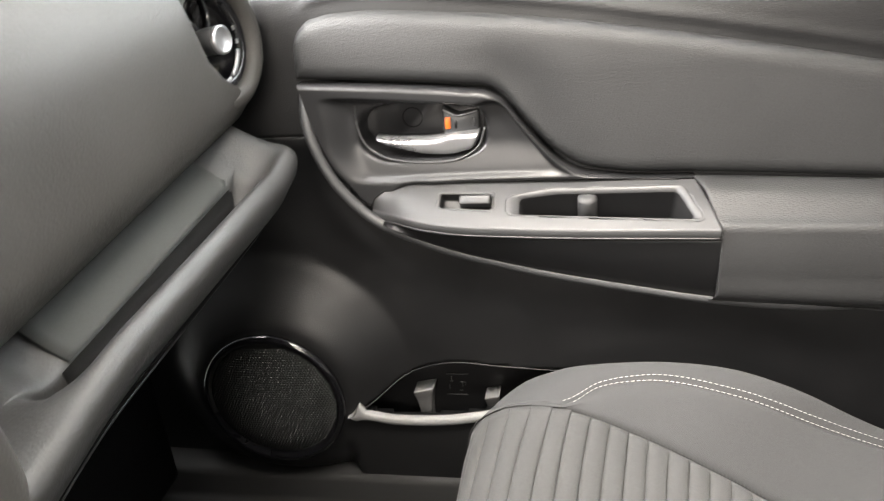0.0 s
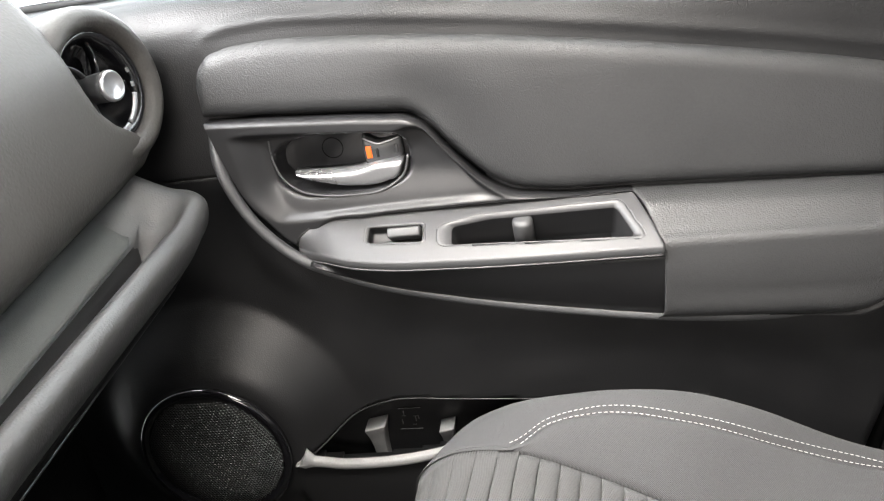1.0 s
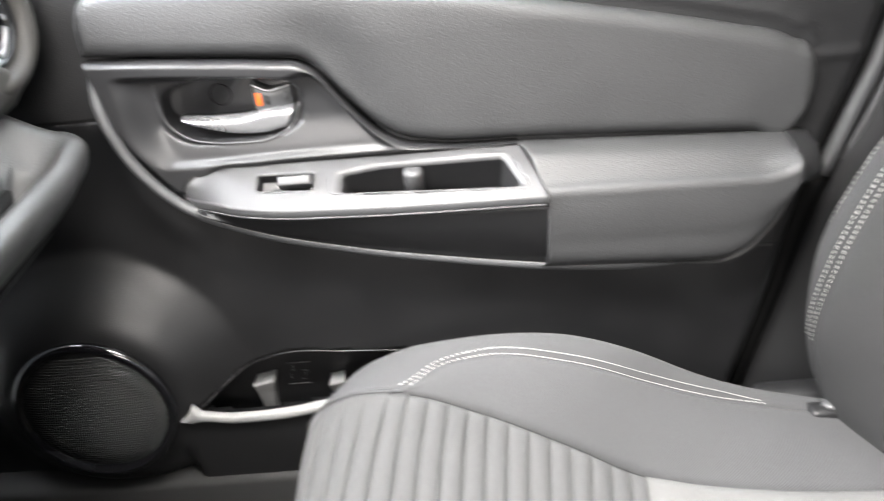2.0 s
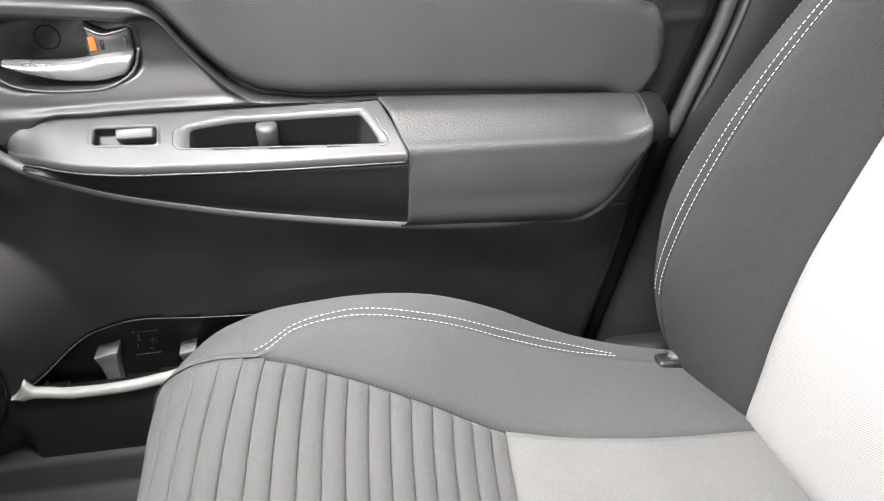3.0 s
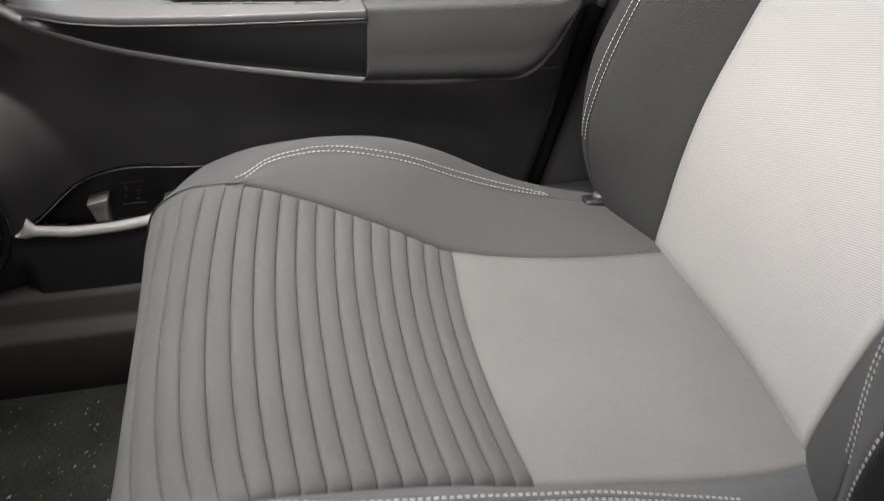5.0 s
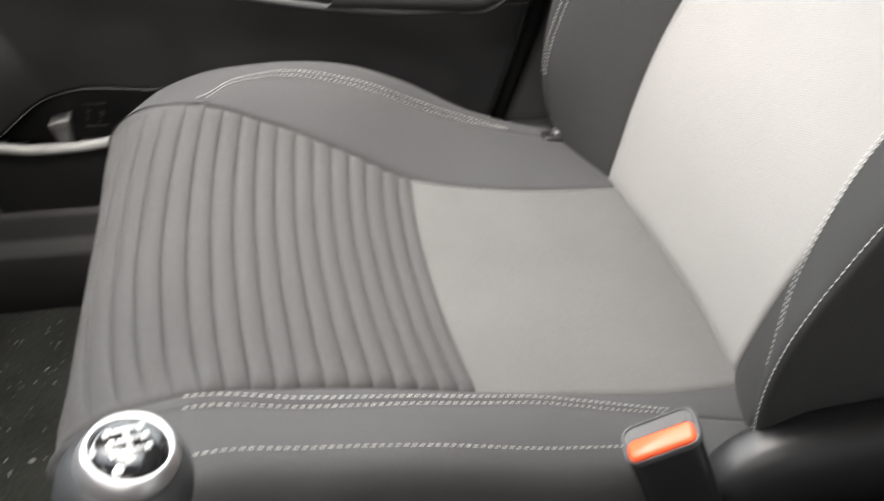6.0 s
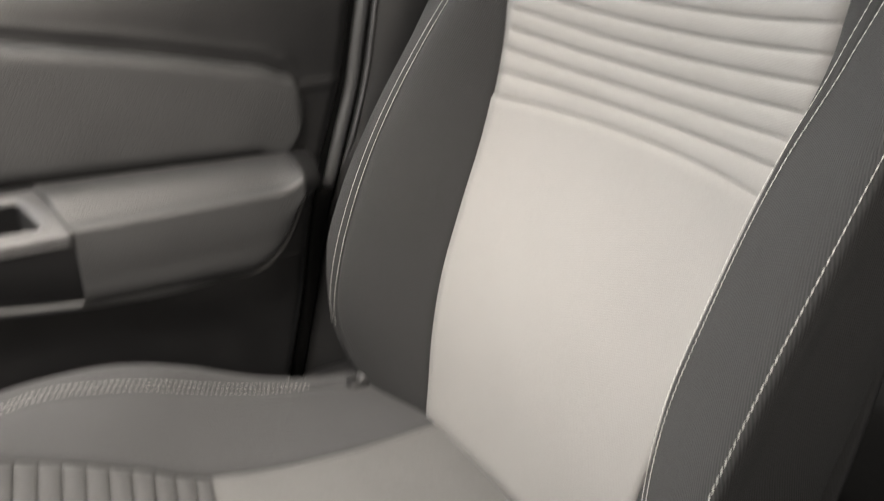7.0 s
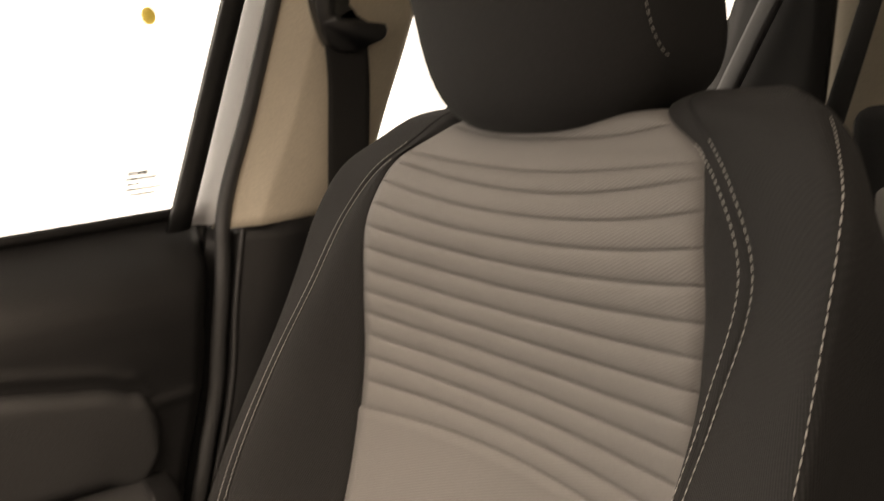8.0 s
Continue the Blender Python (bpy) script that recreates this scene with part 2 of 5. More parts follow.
def lathe_bm(profile, centre, axis, sides=32):
    """a turned shape: (radius, height) rows round an axis"""
    bm = bmesh.new()
    q = Vector(axis).to_track_quat("Z", "Y").to_matrix()
    rings = []
    for r, h in profile:
        rings.append([bm.verts.new(Vector(centre) + q @ Vector((r * math.cos(2 * math.pi * k / sides), r * math.sin(2 * math.pi * k / sides), h))) for k in range(sides)])
    for a, b in zip(rings, rings[1:]):
        for k in range(sides):
            bm.faces.new((a[k], a[(k + 1) % sides], b[(k + 1) % sides], b[k]))
    bm.faces.new(rings[0][::-1])
    bm.faces.new(rings[-1])
    return bm


def prism_bm(outline, y0, y1, bevel=0.0):
    """a plate from an outline in x, z between two depths y"""
    bm = bmesh.new()
    a = [bm.verts.new((x, y0, z)) for x, z in outline]
    b = [bm.verts.new((x, y1, z)) for x, z in outline]
    bm.faces.new(a)
    bm.faces.new(b[::-1])
    for k in range(len(a)):
        j = (k + 1) % len(a)
        bm.faces.new((a[k], b[k], b[j], a[j]))
    if bevel:
        bmesh.ops.bevel(bm, geom=[e for e in bm.edges if abs(e.verts[0].co.y - y0) < 1e-6 and abs(e.verts[1].co.y - y0) < 1e-6], offset=bevel, segments=3, affect="EDGES", profile=0.6)
    return bm


def ease(t):
    t = np.clip(t, 0, 1)
    return t * t * (3 - 2 * t)


def spaced(n):
    """0 to 1, denser towards both ends"""
    return 0.5 - 0.5 * np.cos(np.linspace(0, np.pi, n))

# ---------------------------------------------------------------- outside and car shell
ground = part("ground", box_bm((-600, -600, -0.36), (600, 600, -0.26)), PAVING)
tagged(ground, "pale concrete ground around the parked car", "ground", kind="structure")
# self-lit slab added beyond the windows, also lights the cabin
glow_backdrop = part("backdrop", box_bm((-9, 3.2, -0.26), (12, 3.45, 14)), DAYGLOW)
tagged(glow_backdrop, "bright overexposed daylight beyond the windows", "backdrop", kind="structure")
lamp_disc = part("wall_lamp", lathe_bm([(0.008, 0.0), (0.022, 0.002), (0.0235, 0.008), (0.020, 0.018), (0.008, 0.022)], (1.158, 3.2, 1.297), (0, -1, 0), 24), YELLOW)
tagged(lamp_disc, "round yellow fitting on the white wall", "lamp")

floor = part("floor", box_bm((-0.75, -0.70, 0.09), (2.0, 0.645, 0.13)), CARPET)
tagged(floor, "worn black carpet with lint and grit", "carpet", kind="structure")

u = np.linspace(0, 1, 24)
roofline = spline([(-0.30, 1.20), (-0.05, 1.27), (0.5, 1.31), (1.2, 1.28), (1.75, 1.18)], 24)
across = np.linspace(-0.62, 0.62, 13)
roof_grid = np.array([[(x, y, z - 0.09 * (y / 0.62) ** 4) for y in across] for x, z in roofline])
# opening cut into the unseen roof so overhead light gets in
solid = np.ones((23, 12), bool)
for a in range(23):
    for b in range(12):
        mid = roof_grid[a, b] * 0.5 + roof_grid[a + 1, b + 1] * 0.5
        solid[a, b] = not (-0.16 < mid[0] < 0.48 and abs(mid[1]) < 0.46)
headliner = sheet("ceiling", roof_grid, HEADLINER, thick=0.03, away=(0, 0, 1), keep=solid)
tagged(headliner, "pale cloth headliner round a glass roof panel", "headliner", kind="structure")
for side in (-1, 1):
    rail = tube("trim", spline([(-0.85, side * 0.66, 0.86), (-0.45, side * 0.64, 1.10), (-0.15, side * 0.63, 1.2), (0.6, side * 0.63, 1.23), (1.3, side * 0.62, 1.19), (1.75, side * 0.6, 1.05)], 40), 0.035, BEIGE, sides=10)
    tagged(rail, "beige pillar and roof rail trim", "trim", kind="structure")
driver_side = part("wall_driver_side", box_bm((-0.75, -0.80, 0.0), (0.62, -0.72, 0.80), 0.02), PLASTIC)
tagged(driver_side, "charcoal plastic driver side door", "car door", kind="structure")
bulkhead = part("wall_front", box_bm((-0.84, -0.72, 0.05), (-0.75, 0.72, 0.88)), LOWER)
tagged(bulkhead, "black bulkhead behind the dashboard", "bulkhead", kind="structure")
tail = part("wall_rear", box_bm((1.95, -0.72, 0.05), (2.02, 0.72, 0.95)), PLASTIC)
tagged(tail, "charcoal tailgate lining", "tailgate", kind="structure")

# door sill between carpet and door
sill = sheet("trim", [[(x, y, z) for y, z in ((0.632, 0.125), (0.634, 0.16), (0.638, 0.205), (0.642, 0.212), (0.656, 0.216), (0.662, 0.222), (0.664, 0.245), (0.672, 0.252), (0.70, 0.254), (0.73, 0.25))] for x in np.linspace(-0.6, 0.62, 40)], RUBBER, thick=0.02, away=(0, 0.5, -0.86))
tagged(sill, "black plastic sill trim beside the carpet", "sill trim", kind="structure")

body_side = part("wall_passenger_side", box_bm((-0.95, 0.806, -0.10), (2.02, 0.830, 0.818), 0.006), BODY)
tagged(body_side, "silver painted outer body side", "car body", kind="structure")

# ---------------------------------------------------------------- passenger door
door = empty("door_1", (0.1, 0.76, 0.1))
tagged(door, "closed charcoal car door with grey leatherette pad and armrest", "car door", kind="structure")

rear_edge = sm([0.10, 0.284, 0.419, 0.505, 0.56, 0.663, 0.737, 0.817, 0.84], [0.425, 0.486, 0.523, 0.542, 0.558, 0.594, 0.610, 0.629, 0.634])
POD = (-0.195, 0.364)


pad_top = sm([-0.124, -0.121, -0.112, -0.093, -0.063, 0.025, 0.124, 0.219, 0.312, 0.403, 0.463, 0.517, 0.537, 0.5425],
             [0.742, 0.756, 0.771, 0.780, 0.783, 0.777, 0.764, 0.748, 0.730, 0.711, 0.697, 0.680, 0.664, 0.646])


def door_y(x, z):
    """how deep the moulded door panel lies"""
    steep = sm([0.09, 0.30, 0.42, 0.52, 0.60, 0.72, 0.755, 0.785, 0.800, 0.810, 0.818, 0.824, 0.829, 0.832], [0.69, 0.706, 0.710, 0.716, 0.722, 0.722, 0.7228, 0.7258, 0.7300, 0.7355, 0.7430, 0.7530, 0.7670, 0.7870])(z)
    # towards the rear the shoulder below the window leans back more
    gentle = sm([0.09, 0.30, 0.42, 0.52, 0.60, 0.72, 0.745, 0.762, 0.775, 0.785, 0.795, 0.805, 0.815, 0.824, 0.832], [0.69, 0.706, 0.710, 0.716, 0.722, 0.722, 0.7232, 0.7258, 0.7315, 0.7390, 0.7485, 0.7590, 0.7695, 0.7790, 0.7870])(z)
    y = steep + (gentle - steep) * ease((x - 0.05) / 0.25)
    # a soft moulded ridge runs along above the pad
    y = y - 0.0022 * np.exp(-((z - pad_top(x) - 0.0145) / 0.005) ** 2) * ease((x + 0.13) / 0.05)
    r = np.hypot(x - POD[0], (z - POD[1]) * 1.0)
    pod = 0.668 + 0.054 * ease((r - 0.082) / 0.098) + 0.2 * ease((r - 0.15) / 0.1)
    return y - 0.005 * np.log1p(np.exp(np.clip((y - pod) / 0.005, -40, 40)))


pocket_lip = sm([-0.112, -0.10, -0.055, 0.008, 0.065, 0.15, 0.30], [0.334, 0.340, 0.337, 0.339, 0.349, 0.362, 0.368])
pocket_top = sm([-0.112, -0.083, -0.045, -0.003, 0.071, 0.132, 0.30], [0.334, 0.350, 0.373, 0.386, 0.383, 0.379, 0.372])

zs = np.r_[np.linspace(0.10, 0.76, 176), np.linspace(0.763, 0.815, 18), np.linspace(0.8165, 0.832, 22)]
us = np.linspace(0, 1, 240)
Z, U = np.meshgrid(zs, us)
X = -0.46 + U * (rear_edge(Z) + 0.46)
Y = door_y(X, Z)
inside = (X > -0.11) & (X < 0.30) & (Z > pocket_lip(X)) & (Z < pocket_top(X))
front_wall = ease((X + 0.125) / 0.02) * (Z < pocket_lip(X))
Y = np.where((Z < pocket_lip(X)) & (X > -0.125) & (X < 0.33), Y + front_wall * (0.668 + 0.015 * ease((0.33 - Z) / 0.2) - Y), Y)
Y = np.where(U > 0.985, Y + 0.012 * ((U - 0.985) / 0.015) ** 2, Y)
bezel_bottom = sm([-0.119, -0.113, -0.10, -0.081, -0.056, -0.040, -0.028, 0.017, 0.104, 0.208, 0.266],
                  [0.716, 0.687, 0.640, 0.609, 0.583, 0.592, 0.602, 0.607, 0.608, 0.607, 0.606])
behind = (X > -0.108) & (X < 0.25) & (Z > bezel_bottom(X) + 0.009) & (Z < 0.72) & (Z < 0.712 - np.maximum(X - 0.06, 0) * 1.15)
Y = np.where(behind, 0.765, Y)
split = sm([-0.46, -0.13, -0.112, -0.103, -0.09, -0.058, 0.004, 0.093, 0.20, 0.291, 0.40, 0.47, 0.51, 0.535, 0.64],
           [0.655, 0.655, 0.655, 0.628, 0.60, 0.572, 0.545, 0.521, 0.499, 0.484, 0.474, 0.473, 0.473, 0.473, 0.473])
above = (Z > split(X))[:-1, :-1]
cells = lambda a: a[:-1, :-1] & a[1:, :-1] & a[:-1, 1:] & a[1:, 1:]
any_cell = lambda a: a[:-1, :-1] | a[1:, :-1] | a[:-1, 1:] | a[1:, 1:]
whole = np.stack([X, Y, Z], 2)
sheet("upper_lining", whole, PLASTIC, door, "charcoal grained plastic lining", thick=0.02, keep=above)
sheet("lower_lining", whole, LOWER, door, "black hard plastic lower lining", thick=0.02, keep=~above & ~any_cell(inside))
sheet("pocket_back", [[(x, 0.742 - 0.004 * math.sin(x * 9), z) for z in np.linspace(0.20, 0.40, 12)] for x in np.linspace(-0.13, 0.33, 24)], SMOOTHBLACK, door, "black map pocket inside", thick=0.01)


def strip_pad(name, top, bottom, x0, x1, depth, height, radius, mat, parent, label="", nu=70, nv=22, thick=0.012, extra=None, ends=True):
    """a padded panel between two edge curves (functions of x), rounded over at its edges"""
    xs = x0 + (x1 - x0) * spaced(nu)
    rows = []
    for x in xs:
        zt, zb = float(top(x)), float(bottom(x))
        row = []
        for v in spaced(nv):
            z = zb + (zt - zb) * v
            d = min(z - zb, zt - z)
            if ends:
                d = min(d, (x - x0) * 1.2 + 0.0005, (x1 - x) * 1.2 + 0.0005)
            k = min(max(d / radius, 0), 1)
            y = depth(x, z) - height * math.sqrt(max(1 - (1 - k) ** 2, 0))
            if extra:
                y += extra(x, z, d)
            row.append((x, y, z))
        rows.append(row)
    return sheet(name, rows, mat, parent, label, thick=thick)


pad_bottom = sm([-0.124, -0.043, 0.05, 0.071, 0.083, 0.105, 0.132, 0.152, 0.188, 0.265, 0.36, 0.484, 0.525, 0.536, 0.5425],
                [0.719, 0.713, 0.704, 0.701, 0.694, 0.665, 0.634, 0.620, 0.612, 0.608, 0.603, 0.595, 0.592, 0.612, 0.640])


def pad_depth(x, z):
    # a shallow hollow runs down behind the handle
    back = 1.15 * float(sm([0.72, 0.745, 0.765, 0.780, 0.79], [0.0, 0.0016, 0.0048, 0.0088, 0.012])(z))
    return 0.722 + back + 0.006 * math.exp(-(((x - 0.10) - 0.4 * (0.70 - z)) / 0.035) ** 2) * float(ease((0.755 - z) / 0.05))


strip_pad("upper_pad", pad_top, pad_bottom, -0.124, 0.5425, pad_depth, 0.013, 0.016, LEATHER, door, "grey grained leatherette pad", nu=110, nv=34)

def bezel_top(x):
    return pad_bottom(x) - 0.0015


left_x = sm([0.583, 0.609, 0.640, 0.687, 0.716], [-0.056, -0.081, -0.10, -0.113, -0.119])
low_z = sm([-0.119, -0.028, 0.017, 0.25], [0.606, 0.606, 0.607, 0.607])


def bezel_floor(x, z):
    """how deep the moulded hollow lies, rounded in its corners"""
    left = (x - float(left_x(z))) * 0.85
    low = z - float(low_z(x))
    high = (float(bezel_top(x)) - z) * 0.8
    rim = 0.003 + 0.008 * float(ease((z - 0.625) / 0.07))
    brow = 0.0015 + 0.008 * (1 - float(ease((x - 0.055) / 0.03)))
    near = (-(left - rim) / 0.026, -(low - 0.004) / 0.008, -(high - brow) / 0.007)
    deep = (0.015 - 0.007 * float(ease((x - 0.06) / 0.16))) * (0.4 + 0.6 * float(ease((z - 0.612) / 0.04)))
    return deep * float(ease(-0.30 * math.log(sum(math.exp(min(k, 8) / 0.30) for k in near))))


def bowl_reach(x, z):
    return (abs(x) / 0.066) ** 3 + (abs(z - 0.6605) / 0.0300) ** 3


def bezel_hollow(x, z, d):
    """the hollow round the handle with the deeper bowl behind the lever"""
    return bezel_floor(x, z) + 0.029 * float(ease((1.06 - bowl_reach(x, z)) / 0.34))


strip_pad("handle_bezel", bezel_top, bezel_bottom, -0.119, 0.266, lambda x, z: 0.708, 0.008, 0.006, BEZEL, door, "satin metallic grey handle surround", nu=190, nv=84, extra=bezel_hollow, ends=False)

# inner handle
handle = part("handle_housing", prism_bm([tuple(p) for p in spline([(-0.068, 0.672), (-0.062, 0.686), (-0.02, 0.689), (0.03, 0.687), (0.062, 0.684), (0.064, 0.655), (0.052, 0.634), (0.006, 0.628), (-0.035, 0.636), (-0.058, 0.652), (-0.068, 0.672)], 40)[:-1]], 0.7385, 0.75, 0.002), CUPDARK, door, "black handle recess")
ring = [(-0.013 + 0.0102 * math.cos(a), 0.7383, 0.669 + 0.0102 * math.sin(a)) for a in np.linspace(0, 2 * math.pi, 41)]
tube("screw_cover", ring, 0.0005, PITCH, handle, "thin round screw cover joint", sides=6, up=(0, 1, 0))
rim = spline([(-0.0675, 0.688), (-0.068, 0.668), (-0.062, 0.648), (-0.047, 0.6355), (-0.025, 0.6295), (0.003, 0.6275), (0.038, 0.6305), (0.056, 0.642), (0.063, 0.660)], 50)
tube("recess_rim", [(x, 0.7 + bezel_floor(x, z) - 0.0004, z) for x, z in rim + np.array((0.002, 0.002))], 0.0012, SATIN, handle, sides=8)
lever_top = sm([-0.049, -0.017, 0.02, 0.032, 0.045, 0.059], [0.6555, 0.6535, 0.6545, 0.6575, 0.658, 0.658])
lever_bottom = sm([-0.049, -0.04, -0.026, 0.007, 0.04, 0.053, 0.059], [0.651, 0.6465, 0.6415, 0.6345, 0.636, 0.642, 0.654])
lever = strip_pad("lever", lever_top, lever_bottom, -0.049, 0.059, lambda x, z: 0.724, 0.011, 0.006, SILVER, handle, "satin chrome pull lever", nu=44, nv=14, thick=0.006)
tab_top = sm([0.0215, 0.028, 0.036, 0.046, 0.0575], [0.6812, 0.6775, 0.6738, 0.6745, 0.6765])
tab_low = sm([0.0215, 0.030, 0.040, 0.0575], [0.656, 0.6515, 0.6505, 0.652])
rows = [[(x, 0.7195 + 0.0035 * ((x - 0.032) / 0.02) ** 2 * (x > 0.032) + 0.010 * max(0.0, (0.0245 - x) / 0.003) ** 2 * 0.4 + 0.0018 * (2 * k - 1) ** 4, float(tab_low(x)) + (float(tab_top(x)) - float(tab_low(x))) * k) for k in np.linspace(0, 1, 10)] for x in np.linspace(0.0215, 0.0575, 24)]
lock = sheet("lock_tab", rows, SEALGREY, handle, "dark satin sliding lock tab", thick=0.02)
tube("lock_edge", [(x, 0.7195 + 0.0035 * ((x - 0.032) / 0.02) ** 2 * (x > 0.032), float(tab_top(x)) + 0.0003) for x in np.linspace(0.023, 0.057, 20)], 0.0008, SILVER, lock, "thin bright tab edge", sides=6)
part("lock_mark", box_bm((0.0245, 0.7185, 0.6605), (0.0300, 0.7200, 0.6725), 0.0004, 1), ORANGE, lock, "orange unlocked marking")
part("lock_grip", box_bm((0.0335, 0.7188, 0.6605), (0.0365, 0.7205, 0.669), 0.0006, 1), SMOOTHBLACK, lock)
part("lock_grip", box_bm((0.052, 0.7188, 0.6625), (0.0555, 0.7205, 0.6715), 0.0006, 1), SATIN, lock)

# switch panel with cup recess
front_y = sm([-0.056, -0.045, -0.03, 0.0, 0.03, 0.10, 0.286], [0.697, 0.690, 0.681, 0.668, 0.662, 0.658, 0.657])
front_z = sm([-0.056, -0.045, -0.03, 0.0, 0.03, 0.10, 0.286], [0.585, 0.584, 0.5843, 0.5822, 0.5802, 0.5775, 0.5735])
back_z = sm([-0.056, -0.053, -0.048, -0.040, -0.030, -0.015, 0.01, 0.10, 0.268], [0.589, 0.595, 0.5995, 0.6035, 0.6065, 0.608, 0.608, 0.607, 0.605])
DEEP = 0.056


def panel_point(x, v, down=0.0):
    """on the sloping armrest panel: v 0 at the door, 1 at the front edge; down: sunk below it"""
    lean = (1 - v) * 0.020 * float(ease((x - 0.22) / 0.066))
    yb = 0.706 - 0.012 * float(ease((-0.03 - x) / 0.026))
    y = yb + (float(front_y(x)) - yb) * v
    z = float(back_z(x)) + (float(front_z(x)) - float(back_z(x))) * v + 0.0025 * math.sin(math.pi * min(max(v, 0), 1))
    return x - lean, y + 0.55 * down, z - 0.83 * down


def rounded(corners, radius, n=7):
    """an outline through rounded corners"""
    pts = [np.array(c, float) for c in corners]
    out = []
    for k, p in enumerate(pts):
        a, b = pts[k - 1] - p, pts[(k + 1) % len(pts)] - p
        ra, rb = min(radius, np.linalg.norm(a) * 0.45), min(radius, np.linalg.norm(b) * 0.45)
        a, b = p + a / np.linalg.norm(a) * ra, p + b / np.linalg.norm(b) * rb
        out += [(1 - q) ** 2 * a + 2 * q * (1 - q) * p + q * q * b for q in np.linspace(0, 1, n)]
    return np.array(out)


def covers(outline, x, m):
    """whether a point lies inside an outline"""
    hit = False
    for (xa, ma), (xb, mb) in zip(outline, np.roll(outline, -1, axis=0)):
        if (ma > m) != (mb > m) and x < xa + (m - ma) / (mb - ma) * (xb - xa):
            hit = not hit
    return hit


metric = lambda corners: [(x, v * DEEP) for x, v in corners]
WELL_OUT = rounded(metric(((0.087, 0.385), (0.122, 0.215), (0.2685, 0.135), (0.2745, 0.865), (0.087, 0.770))), 0.0075)
WELL_IN = rounded(metric(((0.0985, 0.385), (0.135, 0.275), (0.2585, 0.245), (0.2665, 0.800), (0.0985, 0.745))), 0.0055)
SWITCH_OUT = rounded(metric(((0.0170, 0.290), (0.0730, 0.285), (0.0730, 0.690), (0.0170, 0.690))), 0.004)
SWITCH_IN = rounded(metric(((0.0192, 0.322), (0.0710, 0.318), (0.0708, 0.660), (0.0192, 0.660))), 0.0032)
xg = np.unique(np.round(np.r_[np.linspace(-0.056, 0.286, 172), 0.0181, 0.072], 5))
vg = np.unique(np.round(np.r_[np.linspace(0, 1, 41), 0.304, 0.675], 4))
rows = []
for x in xg:
    row = [panel_point(x, v) for v in vg]
    fx, y, z = row[-1]
    row += [(fx, y - 0.0012, z - 0.0008), (fx, y - 0.0020, z - 0.0025), (fx, y - 0.0016, z - 0.0065), (fx, y - 0.0002, z - 0.0100)]
    rows.append(row)
keep = np.ones((len(xg) - 1, len(vg) + 3), bool)
for i in range(len(xg) - 1):
    for j in range(len(vg) - 1):
        xm, mm = (xg[i] + xg[i + 1]) / 2, (vg[j] + vg[j + 1]) / 2 * DEEP
        for a, b in ((WELL_OUT, WELL_IN), (SWITCH_OUT, SWITCH_IN)):
            if covers(a + (a - b) * 0.05, xm, mm):
                keep[i, j] = False
switch_panel = sheet("switch_panel", rows, SATIN, door, "satin grey armrest panel with a cup recess", thick=0.004, away=(0, 0.6, -0.8), keep=keep)


def ring_mesh(name, loops, mat, parent, label="", closed=False):
    """a skin through loops of points with the same count"""
    count = len(loops[0])
    verts = [p for loop in loops for p in loop]
    faces = [(k * count + j, k * count + (j + 1) % count, (k + 1) * count + (j + 1) % count, (k + 1) * count + j) for k in range(len(loops) - 1) for j in range(count)]
    if closed:
        faces.append(tuple((len(loops) - 1) * count + j for j in range(count)))
    bm = bmesh.new()
    vs = [bm.verts.new(v) for v in verts]
    for f in faces:
        bm.faces.new([vs[k] for k in f])
    return part(name, bm, mat, parent, label)


def sunk(outer, inner, mix, down):
    return [panel_point(x, m / DEEP, down) for x, m in outer + (inner - outer) * mix]


def well_in_panel(name, outer, inner, chamfer, deep, mat, label):
    """a bevelled rim and an open well below it"""
    away = outer - inner
    wide = outer + away / np.linalg.norm(away, axis=1)[:, None] * 0.0014
    ring_mesh(name + "_rim", [sunk(wide, wide, 0, -0.0002), sunk(outer, inner, 0.0, -0.0004), sunk(outer, inner, 0.14, -0.0007), sunk(outer, inner, 0.75, chamfer * 0.55), sunk(outer, inner, 0.95, chamfer * 0.85), sunk(outer, inner, 1.0, chamfer)], SATIN, switch_panel, "bevelled satin grey rim")
    centre = inner.mean(0)
    small = inner + (centre - inner) * 0.03
    less = inner + (centre - inner) * 0.10
    return ring_mesh(name, [sunk(inner, inner, 0, chamfer), sunk(small, small, 0, deep * 0.85), sunk(less, less, 0, deep)], mat, switch_panel, label, closed=True)


well = well_in_panel("cup_well", WELL_OUT, WELL_IN, 0.0045, 0.052, CUPDARK, "dark storage well")
px, py, pz = panel_point(0.164, 0.34)
part("divider_post", lathe_bm([(0.0098, -0.040), (0.0098, -0.003), (0.0085, 0.0), (0.003, 0.0008)], (px, py + 0.004, pz - 0.004), (0, -0.35, 0.94), 20), SATIN, switch_panel, "grey divider post")
sw = well_in_panel("switch_well", SWITCH_OUT, SWITCH_IN, 0.0018, 0.012, SMOOTHBLACK, "black window switch well")
tube("panel_seam", [panel_point(x, 0.0, -0.0004) for x in np.linspace(-0.056, 0.268, 120)], 0.0009, RUBBER, switch_panel, "dark panel joint", sides=6)
px, py, pz = panel_point(0.0548, 0.49)
bm = box_bm((-0.0155, -0.0092, -0.004), (0.0155, 0.0092, 0.003), 0.0018)
for v in bm.verts:
    v.co.z += 12 * v.co.x ** 2 if v.co.z > 0 else 0
bmesh.ops.transform(bm, matrix=pose(px, py + 0.0014, pz - 0.0018, -36, 0, 0), verts=bm.verts)
